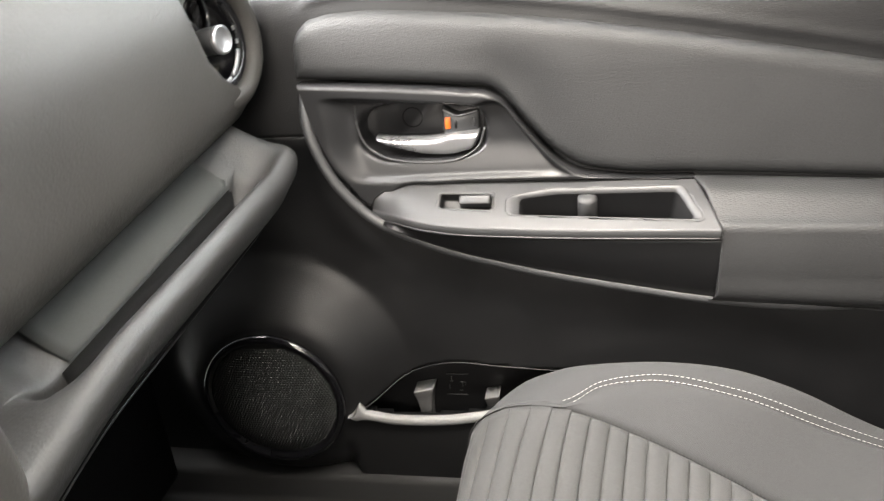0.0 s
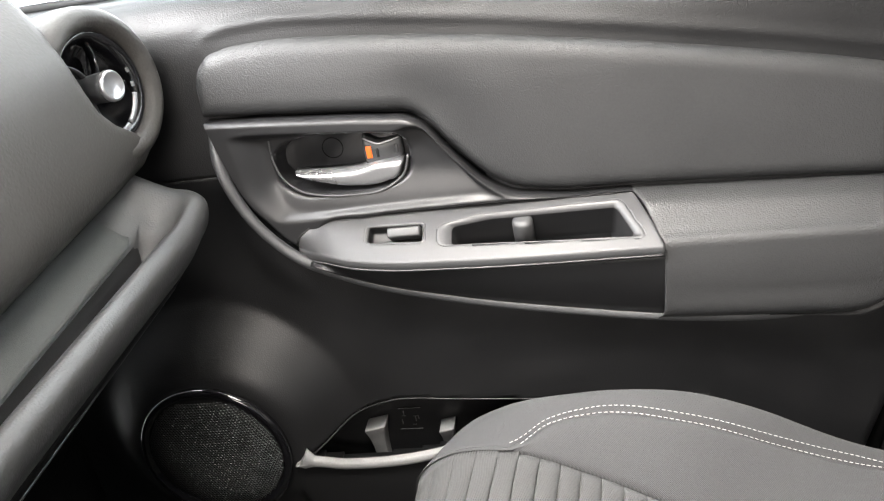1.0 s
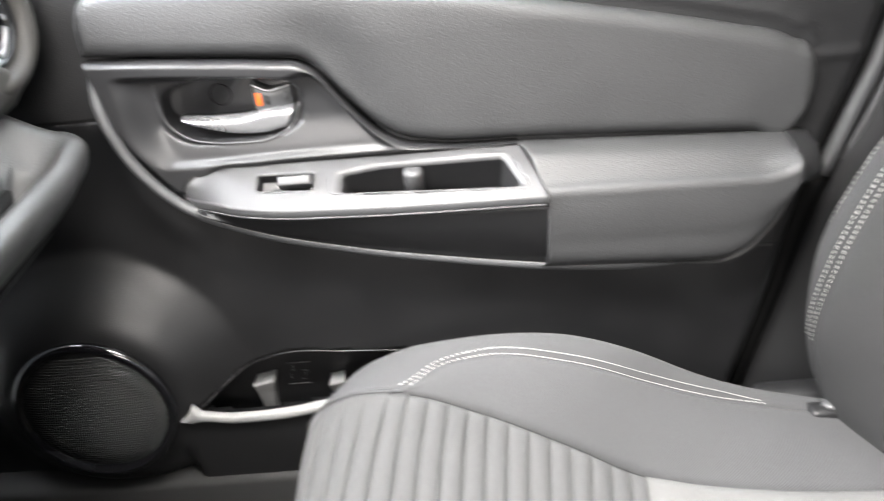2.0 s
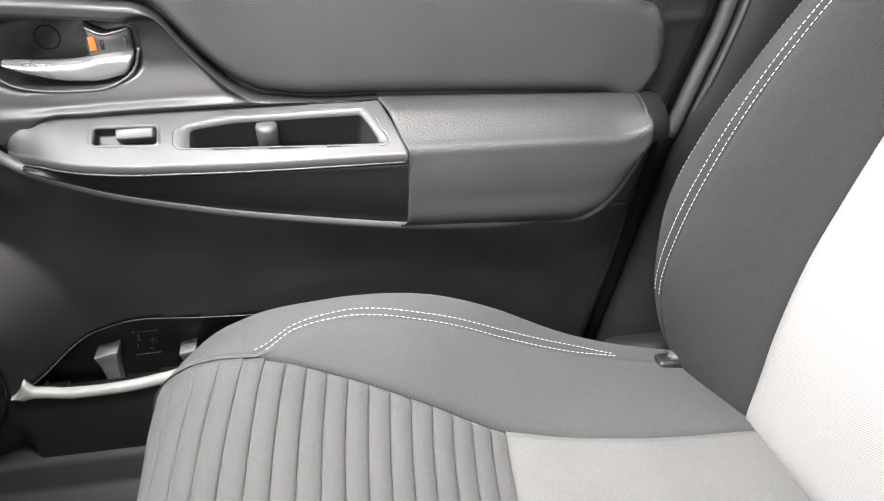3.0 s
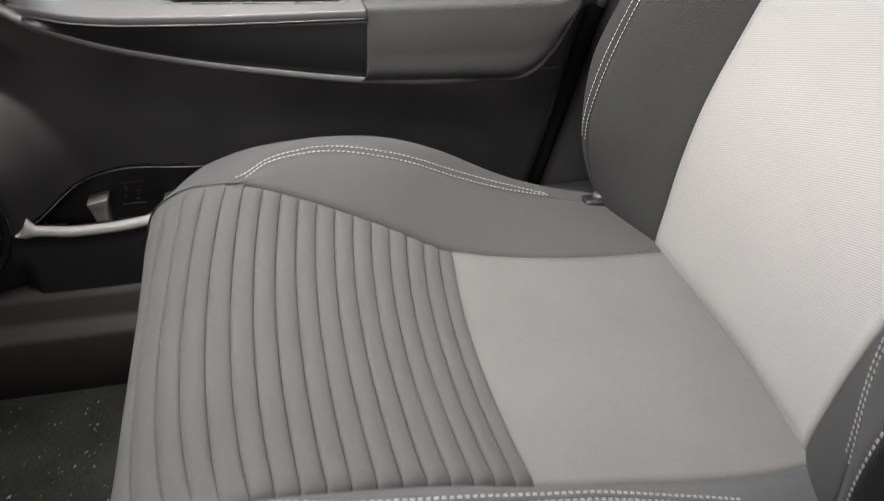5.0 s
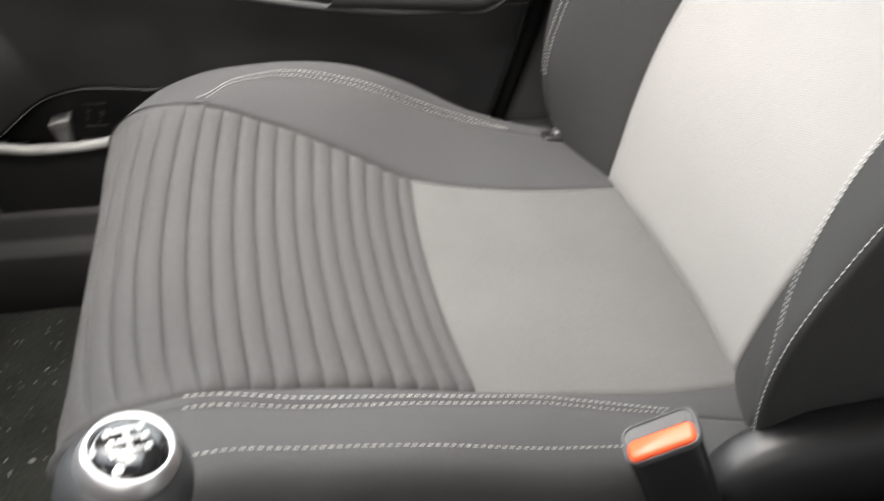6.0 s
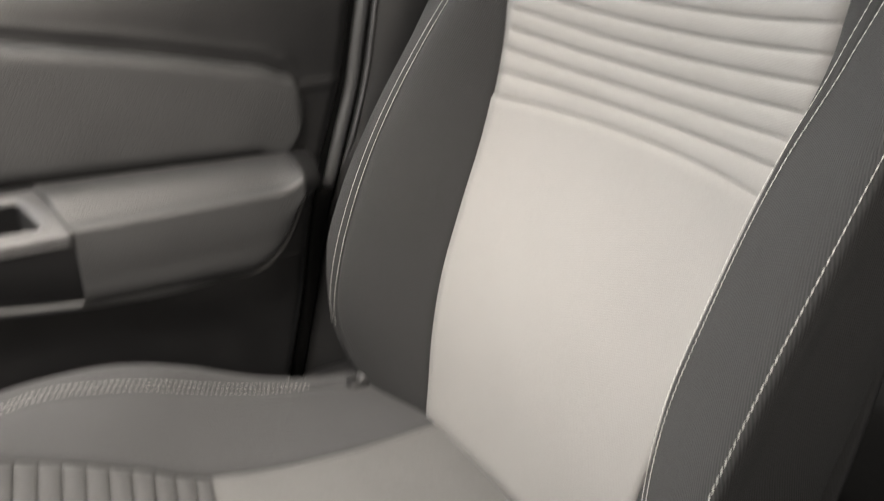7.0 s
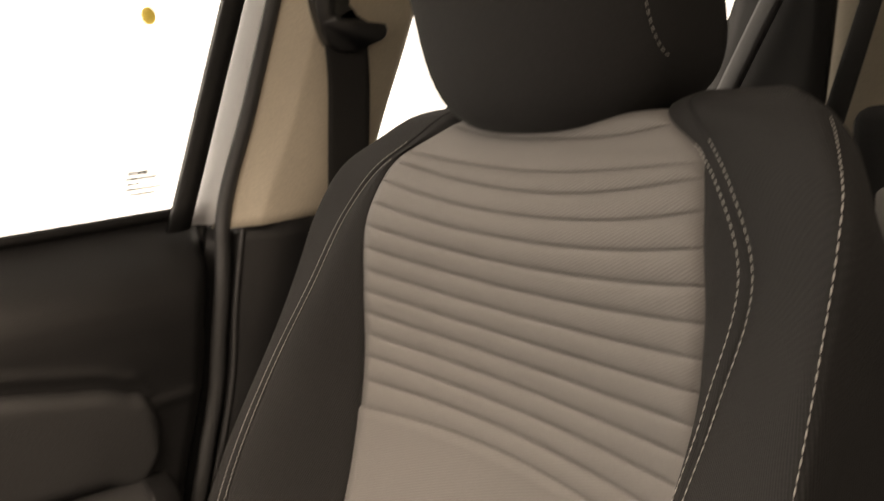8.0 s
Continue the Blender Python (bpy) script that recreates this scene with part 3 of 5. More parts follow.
part("window_switch", bm, SATIN, sw, "grey rocker switch")

# dark fascia under the switch panel, and the padded armrest
trim_line = spline([(-0.1195, 0.726, 0.712), (-0.116, 0.704, 0.680), (-0.098, 0.694, 0.628), (-0.058, 0.690, 0.579), (0.004, 0.686, 0.549), (0.093, 0.683, 0.524), (0.20, 0.682, 0.502), (0.291, 0.682, 0.487), (0.40, 0.685, 0.478), (0.46, 0.692, 0.4755), (0.50, 0.701, 0.4745), (0.53, 0.712, 0.4745)], 120)
trim_z = lambda x: float(np.interp(x, trim_line[10:100, 0], trim_line[10:100, 2]))
tube("panel_edge", [(x, float(front_y(min(x, 0.286))) - 0.0008, float(front_z(min(x, 0.286))) - 0.0098) for x in np.linspace(-0.048, 0.284, 60)], 0.0009, SATIN, switch_panel, "thin panel edge", sides=6)
rows = []
for x in np.linspace(-0.045, 0.2905, 60):
    z0, y0, z1 = float(front_z(min(x, 0.286))) - 0.0085, float(front_y(min(x, 0.286))) + 0.001, trim_z(x) + 0.003
    rows.append([(x + 0.003 * k, y0 + (0.676 - y0) * k ** 1.5 + 0.002, z0 + (min(z1, z0 - 0.0005) - z0) * k) for k in np.linspace(0, 1, 8)])
sheet("fascia", rows, SMOOTHBLACK, door, "smooth black fascia under the switches", thick=0.008)

def armrest_low(k):
    """the armrest's lower edge, curving up at its rear end"""
    return 0.490 - 0.012 * k + 0.085 * max(0.0, (k - 0.69) / 0.31) ** 2.5


rows = []
for x in 0.2640 + (0.518 - 0.2640) * spaced(54):
    k = (x - 0.2640) / (0.518 - 0.2640)
    low = armrest_low(k)
    crest = 0.571 - 0.006 * k + 0.012 * max(0, (k - 0.85) / 0.15) ** 2
    top = 0.607 - 0.013 * k
    low = min(low, crest - 0.006)
    e = min(1, min(k, 1 - k) / 0.025)
    edge = 0.002 * (1 - math.sqrt(max(1 - (1 - e) ** 2, 0)))
    prof = spline([(0.722, top - 0.003), (0.708, top), (0.690, top - 0.005), (0.668, crest + 0.0075), (0.6630, crest + 0.0045), (0.6605, crest + 0.0005), (0.6600, crest - 0.006), (0.661, (crest + low) / 2 - 0.006), (0.667, low + 0.006), (0.676, low), (0.69, low + 0.004)], 64)
    lean = 0.0225 * (1 - k) ** 6
    rows.append([(x + lean * min(max((0.709 - y) / 0.05, 0), 1), y + edge, z - edge) for y, z in prof])
sheet("armrest_pad", rows, LEATHER, door, "grey padded armrest", thick=0.006, away=(0, 0.8, -0.6))
rows = []
for k in np.linspace(0, 1, 10):
    x = 0.5145 + 0.026 * k
    top = 0.5965 - 0.005 * k
    rows.append([(x, y + 0.010 * k * k, z) for y, z in ((0.722, top), (0.700, top - 0.001), (0.682, top - 0.006), (0.672, top - 0.014), (0.667, top - 0.023), (0.6675, top - 0.032), (0.676, top - 0.050 + 0.02 * k), (0.700, top - 0.066 + 0.03 * k))])
sheet("armrest_cap", rows, PLASTIC, door, thick=0.006, away=(0, 0.8, -0.6))
rows = []
for k in np.linspace(0.45, 1.0, 40):
    x, low = 0.2640 + 0.254 * k, min(armrest_low(k), 0.560)
    out = 0.0060 * float(ease((k - 0.45) / 0.3))
    rows.append([(x - 0.001, 0.678, low + 0.001), (x + out * 0.5, 0.6735, low - out * 0.4), (x + out * 0.8, 0.6728, low - out * 0.8), (x + out, 0.676, low - out), (x + out * 1.6, 0.690, low - out * 1.5), (x + out * 2.2, 0.716, low - out * 2.0)])
sheet("armrest_surround", rows, PLASTIC, door, "charcoal plastic rim round the armrest end", thick=0.003, away=(0, 0.9, 0.3))
trim_line = trim_line[trim_line[:, 0] < 0.470]
tube("trim_rim", trim_line, 0.0056 - 0.0046 * ease((trim_line[:, 0] - 0.36) / 0.11), SEALGREY, door, "charcoal moulded rim", sides=10)

# map pocket
rows = []
for x in np.r_[np.linspace(-0.110, -0.088, 16), np.linspace(-0.085, 0.33, 44)]:
    base = float(pocket_lip(min(max(x, -0.10), 0.30)))
    low = base - 0.0035 + 0.004 * max(0.0, (-0.100 - x) / 0.01)
    top = base + 0.0055 + 0.0115 * max(0.0, 1 - abs(x + 0.0955) / 0.0075) - 0.006 * max(0.0, (-0.103 - x) / 0.007)
    top = max(top, low + 0.0006)
    rows.append([(x, 0.6685, low - 0.001), (x, 0.6640, low - 0.0004), (x, 0.6628, low + 0.0012), (x, 0.6624, (low + top) / 2), (x, 0.6628, top - 0.0012), (x, 0.6642, top), (x, 0.6690, top + 0.0006)])
# lip colour raised in place of the light along its edge
pocket = sheet("map_pocket_lip", rows, LITLIP, door, "pale worn lip of the map pocket", thick=0.002)
for x0, wide, low, high in ((-0.0445, 0.0255, 0.285, 0.3435), (0.0405, 0.0185, 0.285, 0.3365)):
    bm = box_bm((x0, 0.716, low), (x0 + wide, 0.740, high), 0.002)
    bmesh.ops.subdivide_edges(bm, edges=[e for e in bm.edges if abs(e.verts[0].co.z - e.verts[1].co.z) > 0.02], cuts=7)
    for v in bm.verts:
        w = (v.co.z - low) / (high - low)
        pinch = 0.55 + 0.45 * w ** 3
        v.co.x = x0 + wide * 0.36 + (v.co.x - x0 - wide * 0.36) * pinch
        v.co.z += 0.22 * (v.co.x - x0 - wide * 0.5) * w
        v.co.y += 0.012 * (1 - w ** 2)
    # paler colour stands in for light on the stop's top
    part("bottle_stop", bm, LITSTOP, door, "grey plastic bottle stop")
mark = part("moulded_symbol", box_bm((-0.006, 0.7362, 0.3542), (0.020, 0.7372, 0.3550)), ETCH, door, "moulded bottle symbol")
for lo, hi in (((-0.008, 0.3250), (0.018, 0.3258)), ((-0.003, 0.3440), (0.001, 0.3447)), ((-0.001, 0.3440), (-0.0003, 0.3510)), ((0.010, 0.3430), (0.0155, 0.3437)), ((0.012, 0.3360), (0.0127, 0.3430)), ((0.0155, 0.3390), (0.0162, 0.3437)), ((-0.004, 0.3330), (-0.0033, 0.3390)), ((0.008, 0.3310), (0.012, 0.3317))):
    part("symbol_bar", box_bm((lo[0], 0.7362, lo[1]), (hi[0], 0.7372, hi[1])), ETCH, mark)

edge = [(x, 0.7105 - 0.004 * math.sin((x + 0.11) * 6), float(pocket_top(x)) + 0.0015) for x in np.linspace(-0.112, 0.31, 60)]
tube("pocket_edge", [(x, float(door_y(x, z)) - 0.0004, z) for x, y, z in edge], 0.0009, SMOOTHBLACK, door, sides=8)

# loudspeaker
speaker = part("speaker_rim", lathe_bm([(0.077, 0.0), (0.085, 0.0), (0.0855, 0.005), (0.082, 0.008), (0.078, 0.008), (0.075, 0.004)], (POD[0], 0.665, POD[1]), (0.0, -1, 0.02), 72), GLOSS, door, "gloss black speaker ring")
part("speaker_grille", lathe_bm([(0.0785, -0.002), (0.078, 0.004), (0.06, 0.0075), (0.03, 0.0095), (0.002, 0.010)], (POD[0], 0.665, POD[1]), (0.0, -1, 0.0), 64), PITCH, speaker, "black perforated grille")
verts, faces = [], []
pitch = 0.0036
for a in range(-22, 23):
    for b in range(-26, 27):
        gx, gz = pitch * (b + 0.5 * (a % 2)), pitch * 0.866 * a
        rr = math.hypot(gx, gz)
        if rr > 0.074:
            continue
        gy = 0.665 - float(np.interp(rr, [0.002, 0.03, 0.06, 0.078], [0.010, 0.0095, 0.0075, 0.004])) - 0.0007
        base = len(verts)
        for ring, lift in ((pitch * 0.50, 0.0008), (pitch * 0.36, 0.0)):
            for k in range(6):
                an = math.pi / 6 + k * math.pi / 3
                verts.append((POD[0] + gx + ring * math.cos(an), gy + lift, POD[1] + gz + ring * math.sin(an)))
        for k in range(6):
            faces.append((base + k, base + (k + 1) % 6, base + 6 + (k + 1) % 6, base + 6 + k))
mesh = bpy.data.meshes.new("grille_mesh")
mesh.from_pydata(verts, [], faces)
link("grille_mesh", mesh, LOWER, speaker, "fine hexagonal grille mesh", "stuff", smooth=False)

# ---------------------------------------------------------------- dashboard
dash = empty("dashboard", (-0.4, 0.3, 0.13))
tagged(dash, "grey soft-touch dashboard with open tray and round vent", "dashboard")
face_end = sm([0.66, 0.700, 0.718, 0.733, 0.753, 0.79, 0.82, 0.87, 0.93], [0.684, 0.684, 0.674, 0.652, 0.629, 0.615, 0.614, 0.63, 0.66])
face_prof = spline([(-0.205, 0.688), (-0.172, 0.690), (-0.158, 0.704), (-0.157, 0.75), (-0.166, 0.81), (-0.215, 0.872), (-0.31, 0.915), (-0.45, 0.935), (-0.75, 0.93)], 44)
rows = []
for k in np.r_[np.linspace(0, 0.93, 40), np.linspace(0.94, 1, 12), 1.02, 1.04]:
    row = []
    for x, z in face_prof:
        end = float(face_end(z))
        y = -0.62 + (end + 0.62) * min(k, 1)
        roll = max(0.0, (min(k, 1) - 0.985) / 0.015)
        back = 0.012 * roll ** 2 + max(0.0, k - 1) * 1.4
        row.append((x - back, y, z + (y - 0.63) * 0.10 * float(ease((0.80 - z) / 0.10))))
    rows.append(row)
sheet("upper_dash", rows, DASH, dash, "grey soft-touch dash skin", thick=0.012, away=(-0.8, 0, -0.5))
pod_c = (-0.1815, 0.649, 0.772)
POD_AX = Vector((0.98, -0.19, 0.10)).normalized()
pod = part("vent_pod", lathe_bm([(0.060, -0.10), (0.0665, -0.03), (0.0685, 0.000), (0.0680, 0.010), (0.0655, 0.018), (0.0610, 0.0225), (0.0560, 0.0235), (0.0510, 0.021), (0.0480, 0.016), (0.0470, 0.010), (0.0465, -0.03), (0.02, -0.032)], pod_c, POD_AX, 64), DASH, dash, "grey vent surround")
part("vent_ring", lathe_bm([(0.0465, -0.02), (0.0472, 0.012), (0.0455, 0.014), (0.0405, 0.004), (0.0395, -0.012)], pod_c, POD_AX, 56), GLOSS, pod, "gloss black vent ring")
part("vent_back", lathe_bm([(0.0460, -0.027), (0.0460, -0.025), (0.001, -0.024)], pod_c, POD_AX, 32), RUBBER, pod)
knob_v = part("vent_knob", lathe_bm([(0.0115, -0.010), (0.0128, 0.012), (0.0128, 0.0225), (0.0110, 0.0240), (0.0098, 0.0230), (0.003, 0.0226)], pod_c, POD_AX, 36), SEALGREY, pod, "grey vent knob")
part("knob_ring", lathe_bm([(0.0127, 0.0195), (0.0134, 0.0205), (0.0130, 0.0238), (0.0112, 0.0250), (0.0103, 0.0236)], pod_c, POD_AX, 36), SILVER, knob_v, "silver knob ring")
q = POD_AX.to_track_quat("Z", "Y")
for k in range(5):
    a = k * 2 * math.pi / 5 + 0.5
    arc = [Vector(pod_c) + q @ Vector((r * math.cos(a + 22 * (r - 0.01)), r * math.sin(a + 22 * (r - 0.01)), -0.002)) for r in np.linspace(0.010, 0.044, 12)]
    tube("vane", arc, 0.0016, SATIN if k % 2 else GLOSS, pod, sides=6, squash=3.0, up=tuple(POD_AX))
ey = (Vector((0, 1, 0)) - POD_AX * POD_AX.y).normalized()
ez = POD_AX.cross(ey)
for a0, a1, wide in ((-62, -22, 0.0036), (-88, -66, 0.0030), (-14, -8, 0.0024), (4, 9, 0.0024)):
    arc = []
    for a in np.linspace(radians(a0), radians(a1), 12):
        out = math.cos(a) * ey + math.sin(a) * ez
        arc.append(Vector(pod_c) + out * 0.0418 + POD_AX * 0.0075)
    tube("chrome_insert", arc, wide, SILVER, pod, "bright chrome vent insert", sides=8, squash=0.5, up=tuple(POD_AX))

tray_prof = spline([(-0.205, 0.698), (-0.196, 0.688), (-0.176, 0.671), (-0.156, 0.655), (-0.1525, 0.634), (-0.145, 0.6245), (-0.1365, 0.631), (-0.128, 0.655), (-0.115, 0.663), (-0.105, 0.656), (-0.106, 0.642), (-0.1135, 0.629), (-0.122, 0.621)], 56)
def tray_drop(x, y):
    return (y - 0.63) * (0.05 + 0.05 * float(ease((-0.115 - x) / 0.055)))


end_bowl = sm([-0.205, -0.185, -0.160, -0.140, -0.126, -0.115], [0.700, 0.688, 0.668, 0.652, 0.653, 0.663])
rows = []
for y in np.r_[np.linspace(0.20, 0.285, 12), np.linspace(0.288, 0.338, 14), np.linspace(0.345, 0.570, 22), np.linspace(0.574, 0.665, 30)]:
    low_end = float(ease((0.322 - y) / 0.045))
    bowl = float(ease((y - 0.578) / 0.030))
    wall = float(ease((y - 0.600) / 0.050))
    j = max(0.0, (y - 0.635) / 0.03)
    row = []
    for k, (x, z) in enumerate(tray_prof):
        inside_tray = x < -0.115 and k < 40
        if inside_tray:
            z = z + (float(end_bowl(x)) - z) * bowl
            rim_z = 0.663 + 0.030 * float(ease((-0.112 - x) / 0.085))
            z = z + max(0.0, rim_z - z) * max(low_end, wall)
        z = z + 0.009 * float(ease((y - 0.59) / 0.055)) + tray_drop(x, y) - 0.004 * j * j - 0.018 * float(ease((0.36 - y) / 0.16)) ** 1.3
        row.append((x - 0.02 * j * j - 0.006 * j, y, z))
    rows.append(row)
tray = sheet("tray", rows, TRAYSKIN, dash, "grey dash tray with rounded lip", thick=0.01, away=(-0.7, 0, -0.7))
under = spline([(-0.121, 0.622), (-0.126, 0.614), (-0.140, 0.604), (-0.18, 0.592), (-0.25, 0.572), (-0.33, 0.42), (-0.37, 0.20)], 30)
rows = [[(x - 0.02 * max(0.0, (y - 0.635) / 0.03) ** 2, y, z + tray_drop(x, y) + 0.009 * float(ease((y - 0.59) / 0.055)) - 0.018 * float(ease((0.36 - y) / 0.16)) ** 1.3) for x, z in under] for y in np.linspace(0.20, 0.662, 40)]
# near-black colour stands in for the shade below the lip
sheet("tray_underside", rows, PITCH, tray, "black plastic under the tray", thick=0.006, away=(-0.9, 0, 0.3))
rows = [[(x + 0.0015, y, z + 0.003 + tray_drop(x, y)) for x, z in spline([(-0.198, 0.6885), (-0.178, 0.6720), (-0.1555, 0.6540)], 12)] for y in np.linspace(0.335, 0.604, 24)]
rows = [[(x, y - 0.55 * (x + 0.178) * float(ease((y - 0.45) / 0.15)) - 0.006 * max(0.0, (x + 0.163) / 0.0075) ** 2 * (y > 0.60), z) for x, y, z in row] for row in rows]
sheet("tray_mat", rows, FELT, tray, "grey felt tray mat", thick=0.002, away=(-0.7, 0, -0.7))
rows = [[(x, y, z + tray_drop(x, y)) for x, z in ((-0.1548, 0.6540), (-0.1516, 0.6360), (-0.1480, 0.6290), (-0.1445, 0.6268), (-0.1400, 0.6290), (-0.1366, 0.6340), (-0.1340, 0.6420))] for y in np.linspace(0.326, 0.600, 24)]
# dark strip paints the shade on the lip's inner wall
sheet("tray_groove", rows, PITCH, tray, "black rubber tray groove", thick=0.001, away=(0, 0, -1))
tube("tray_joint", [(-0.1385 - 0.02 * max(0.0, (y - 0.635) / 0.03) ** 2, y, 0.6045 + tray_drop(-0.1385, y) + 0.009 * float(ease((y - 0.59) / 0.055)) - 0.018 * float(ease((0.36 - y) / 0.16)) ** 1.3) for y in np.linspace(0.20, 0.655, 40)], 0.0014, LOWER, tray, "thin joint under the tray lip")
# lid blacked out to match the footwell's shade
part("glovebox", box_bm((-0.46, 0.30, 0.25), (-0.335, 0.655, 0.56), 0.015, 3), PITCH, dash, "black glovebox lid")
rows = []
for y in np.r_[np.linspace(-0.20, 0.26, 20), np.linspace(0.265, 0.306, 12)]:
    roll = max(0.0, (y - 0.272) / 0.034)
    rows.append([(x - 0.03 * roll ** 2.5, y - 0.058, z) for x, z in spline([(-0.19, 0.80), (-0.14, 0.72), (-0.112, 0.672), (-0.104, 0.62), (-0.106, 0.56), (-0.125, 0.48), (-0.14, 0.42)], 24)])
sheet("console_face", rows, DASH, dash, "charcoal centre console face", thick=0.02, away=(-1, 0, 0))

# ---------------------------------------------------------------- passenger seat
YC = 0.357
seat = empty("passenger_seat", (0.33, YC, 0.13))
tagged(seat, "charcoal fabric car seat with pale ribbed back and white stitching", "car seat")

cx = [0.095, 0.073, 0.059, 0.056, 0.068, 0.098, 0.14, 0.20, 0.27, 0.34, 0.45, 0.56, 0.64]
cz = [0.200, 0.270, 0.335, 0.385, 0.418, 0.436, 0.436, 0.420, 0.395, 0.366, 0.350, 0.345, 0.340]
CS = np.r_[0, np.cumsum(np.hypot(np.diff(cx), np.diff(cz)))]
prof_x, prof_z = sm(CS, cx), sm(CS, cz)
half_rib = sm(CS, [0.20, 0.20, 0.199, 0.197, 0.193, 0.188, 0.182, 0.172, 0.159, 0.147, 0.133, 0.126, 0.126])
lift_rib = sm(CS, [0.0, 0.0, 0.0, 0.002, 0.006, 0.011, 0.017, 0.017, 0.013, 0.008, 0.008, 0.010, 0.01])
SEAM_W = {1: [0.204, 0.204, 0.203, 0.201, 0.197, 0.192, 0.1855, 0.194, 0.2064, 0.2105, 0.2155, 0.2115, 0.2153, 0.219, 0.219, 0.22],
          -1: [0.204, 0.204, 0.203, 0.201, 0.199, 0.196, 0.195, 0.195, 0.195, 0.195, 0.197, 0.20, 0.20]}
SEAM_H = {1: [0.0, 0.0, 0.0, 0.002, 0.006, 0.011, 0.019, 0.0228, 0.0291, 0.0335, 0.0444, 0.0598, 0.0575, 0.034, 0.016, 0.01],
          -1: [-0.014, -0.014, -0.014, -0.012, -0.004, 0.011, 0.025, 0.030, 0.045, 0.060, 0.045, 0.02, 0.01]}
CREST_H = {1: [-0.012, -0.014, -0.018, -0.018, -0.014, -0.002, 0.018, 0.045, 0.066, 0.068, 0.034, 0.010, 0.005],
           -1: [-0.065, -0.065, -0.064, -0.056, -0.036, 0.002, 0.033, 0.045, 0.056, 0.064, 0.060, 0.03, 0.02]}
SEAM_S = {1: np.r_[CS[:7], 0.3125, 0.3255, 0.3352, CS[7:]], -1: CS}
half_seam = {k: sm(SEAM_S[k], v) for k, v in SEAM_W.items()}
lift_seam = {k: sm(SEAM_S[k], v) for k, v in SEAM_H.items()}
lift_crest = {k: sm(CS, v) for k, v in CREST_H.items()}
s_light = float(np.interp(0.345, [prof_x(s) for s in np.linspace(CS[4], CS[-1], 200)], np.linspace(CS[4], CS[-1], 200)))
s_seam = float(np.interp(0.141, [prof_x(s) for s in np.linspace(CS[4], CS[-1], 200)], np.linspace(CS[4], CS[-1], 200)))
s_back = CS[-1]


def seat_normal(s):
    d = 0.004
    tx, tz = float(prof_x(s + d) - prof_x(s - d)), float(prof_z(s + d) - prof_z(s - d))
    n = math.hypot(tx, tz)
    return -tz / n, tx / n


def seat_point(s, w, h):
    """on the cushion: s along its length, w across from the middle, h off the middle line's surface"""
    nx, nz = seat_normal(s)
    corner = 0.060 * max(0.0, -w / 0.265) ** 2 * (1 - float(ease((s - CS[2]) / 0.10)))
    return (float(prof_x(s)) + nx * h + corner, YC + w, float(prof_z(s)) + nz * h)


def rib_half(s, side):
    """half the middle panel's width, wider at the back on the driver's side"""
    return float(half_rib(s)) + (0.030 * float(ease((s - s_light + 0.02) / 0.22)) if side < 0 else 0.0)


def cushion_mid(s, f, h=0.0):
    """f from -1 to 1 across the middle panel"""
    hw = rib_half(s, f)
    return seat_point(s, f * hw, float(lift_rib(s)) * f * f + h)


def wing_point(s, q, side, h=0.0):
    """q 0: inner seam, 1: stitched seam, 2: crest, 3 to 5: down the outside"""
    hc = float(lift_crest[side](s))
    ws = [rib_half(s, side), float(half_seam[side](s)), 0.246, 0.263, 0.270, 0.268]
    hs = [float(lift_rib(s)) + 0.0034, max(float(lift_seam[side](s)), float(lift_rib(s)) + 0.0036) if float(half_seam[side](s)) < rib_half(s, side) + 0.012 else float(lift_seam[side](s)), hc, hc - 0.035, hc - 0.10, hc - 0.19]
    ws[1] = max(ws[1], ws[0] + 0.003)
    qs = [0, 1, 2, 3, 4, 5]
    return seat_point(s, side * float(sm(qs, ws)(q)), float(sm(qs, hs)(q)) + h)


def groove_strip(name, point, a, b, mat, parent, height=0.0045, across=28, along=8, run=None, fade=None):
    """one stuffed rib between two grooves a and b (arc lengths), bowed across"""
    rows = []
    for f in np.linspace(-1, 1, across):
        ra, rb = run(a, f), run(b, f)
        row = []
        for k in spaced(along):
            melt = fade(f, a) if fade else 0.0
            hgt = (height * (math.sin(math.pi * min(max(k, 0.0), 1.0)) ** 0.34)) * min(1.0, (1 - abs(f)) / 0.022) - 0.0005
            hgt = hgt * (1 - melt) + 0.0034 * melt
            row.append(point(ra + (rb - ra) * k, f, hgt))
        rows.append(row)
    return sheet(name, rows, mat, parent, thick=0.006, away=(0, 0, -1) if mat is not LIGHT else (1, 0, 0))


S_EDGE = 0.5085
bow_out = {1: sm([0.20, 0.245, 0.265, 0.30, 0.35, 0.40, 0.45, 0.53], [0.018, 0.016, 0.0145, 0.0107, 0.0068, 0.0068, 0.0088, 0.0080]),
           -1: sm([0.20, 0.245, 0.28, 0.30, 0.32, 0.35, 0.40, 0.44, 0.53], [0.030, 0.025, 0.0145, 0.0120, 0.0070, 0.0036, 0.0016, 0.0030, 0.0058])}


def groove(s, f):
    """a groove's run across the cushion, bowed back towards both sides"""
    return s + float(bow_out[1 if f > 0 else -1](s)) * f * f


grooves = [S_EDGE, 0.4922, 0.4743, 0.4560]
while grooves[-1] > 0.255:
    grooves.append(grooves[-1] - 0.01755)
while grooves[-1] > 0.03:
    grooves.append(grooves[-1] - 0.0198)
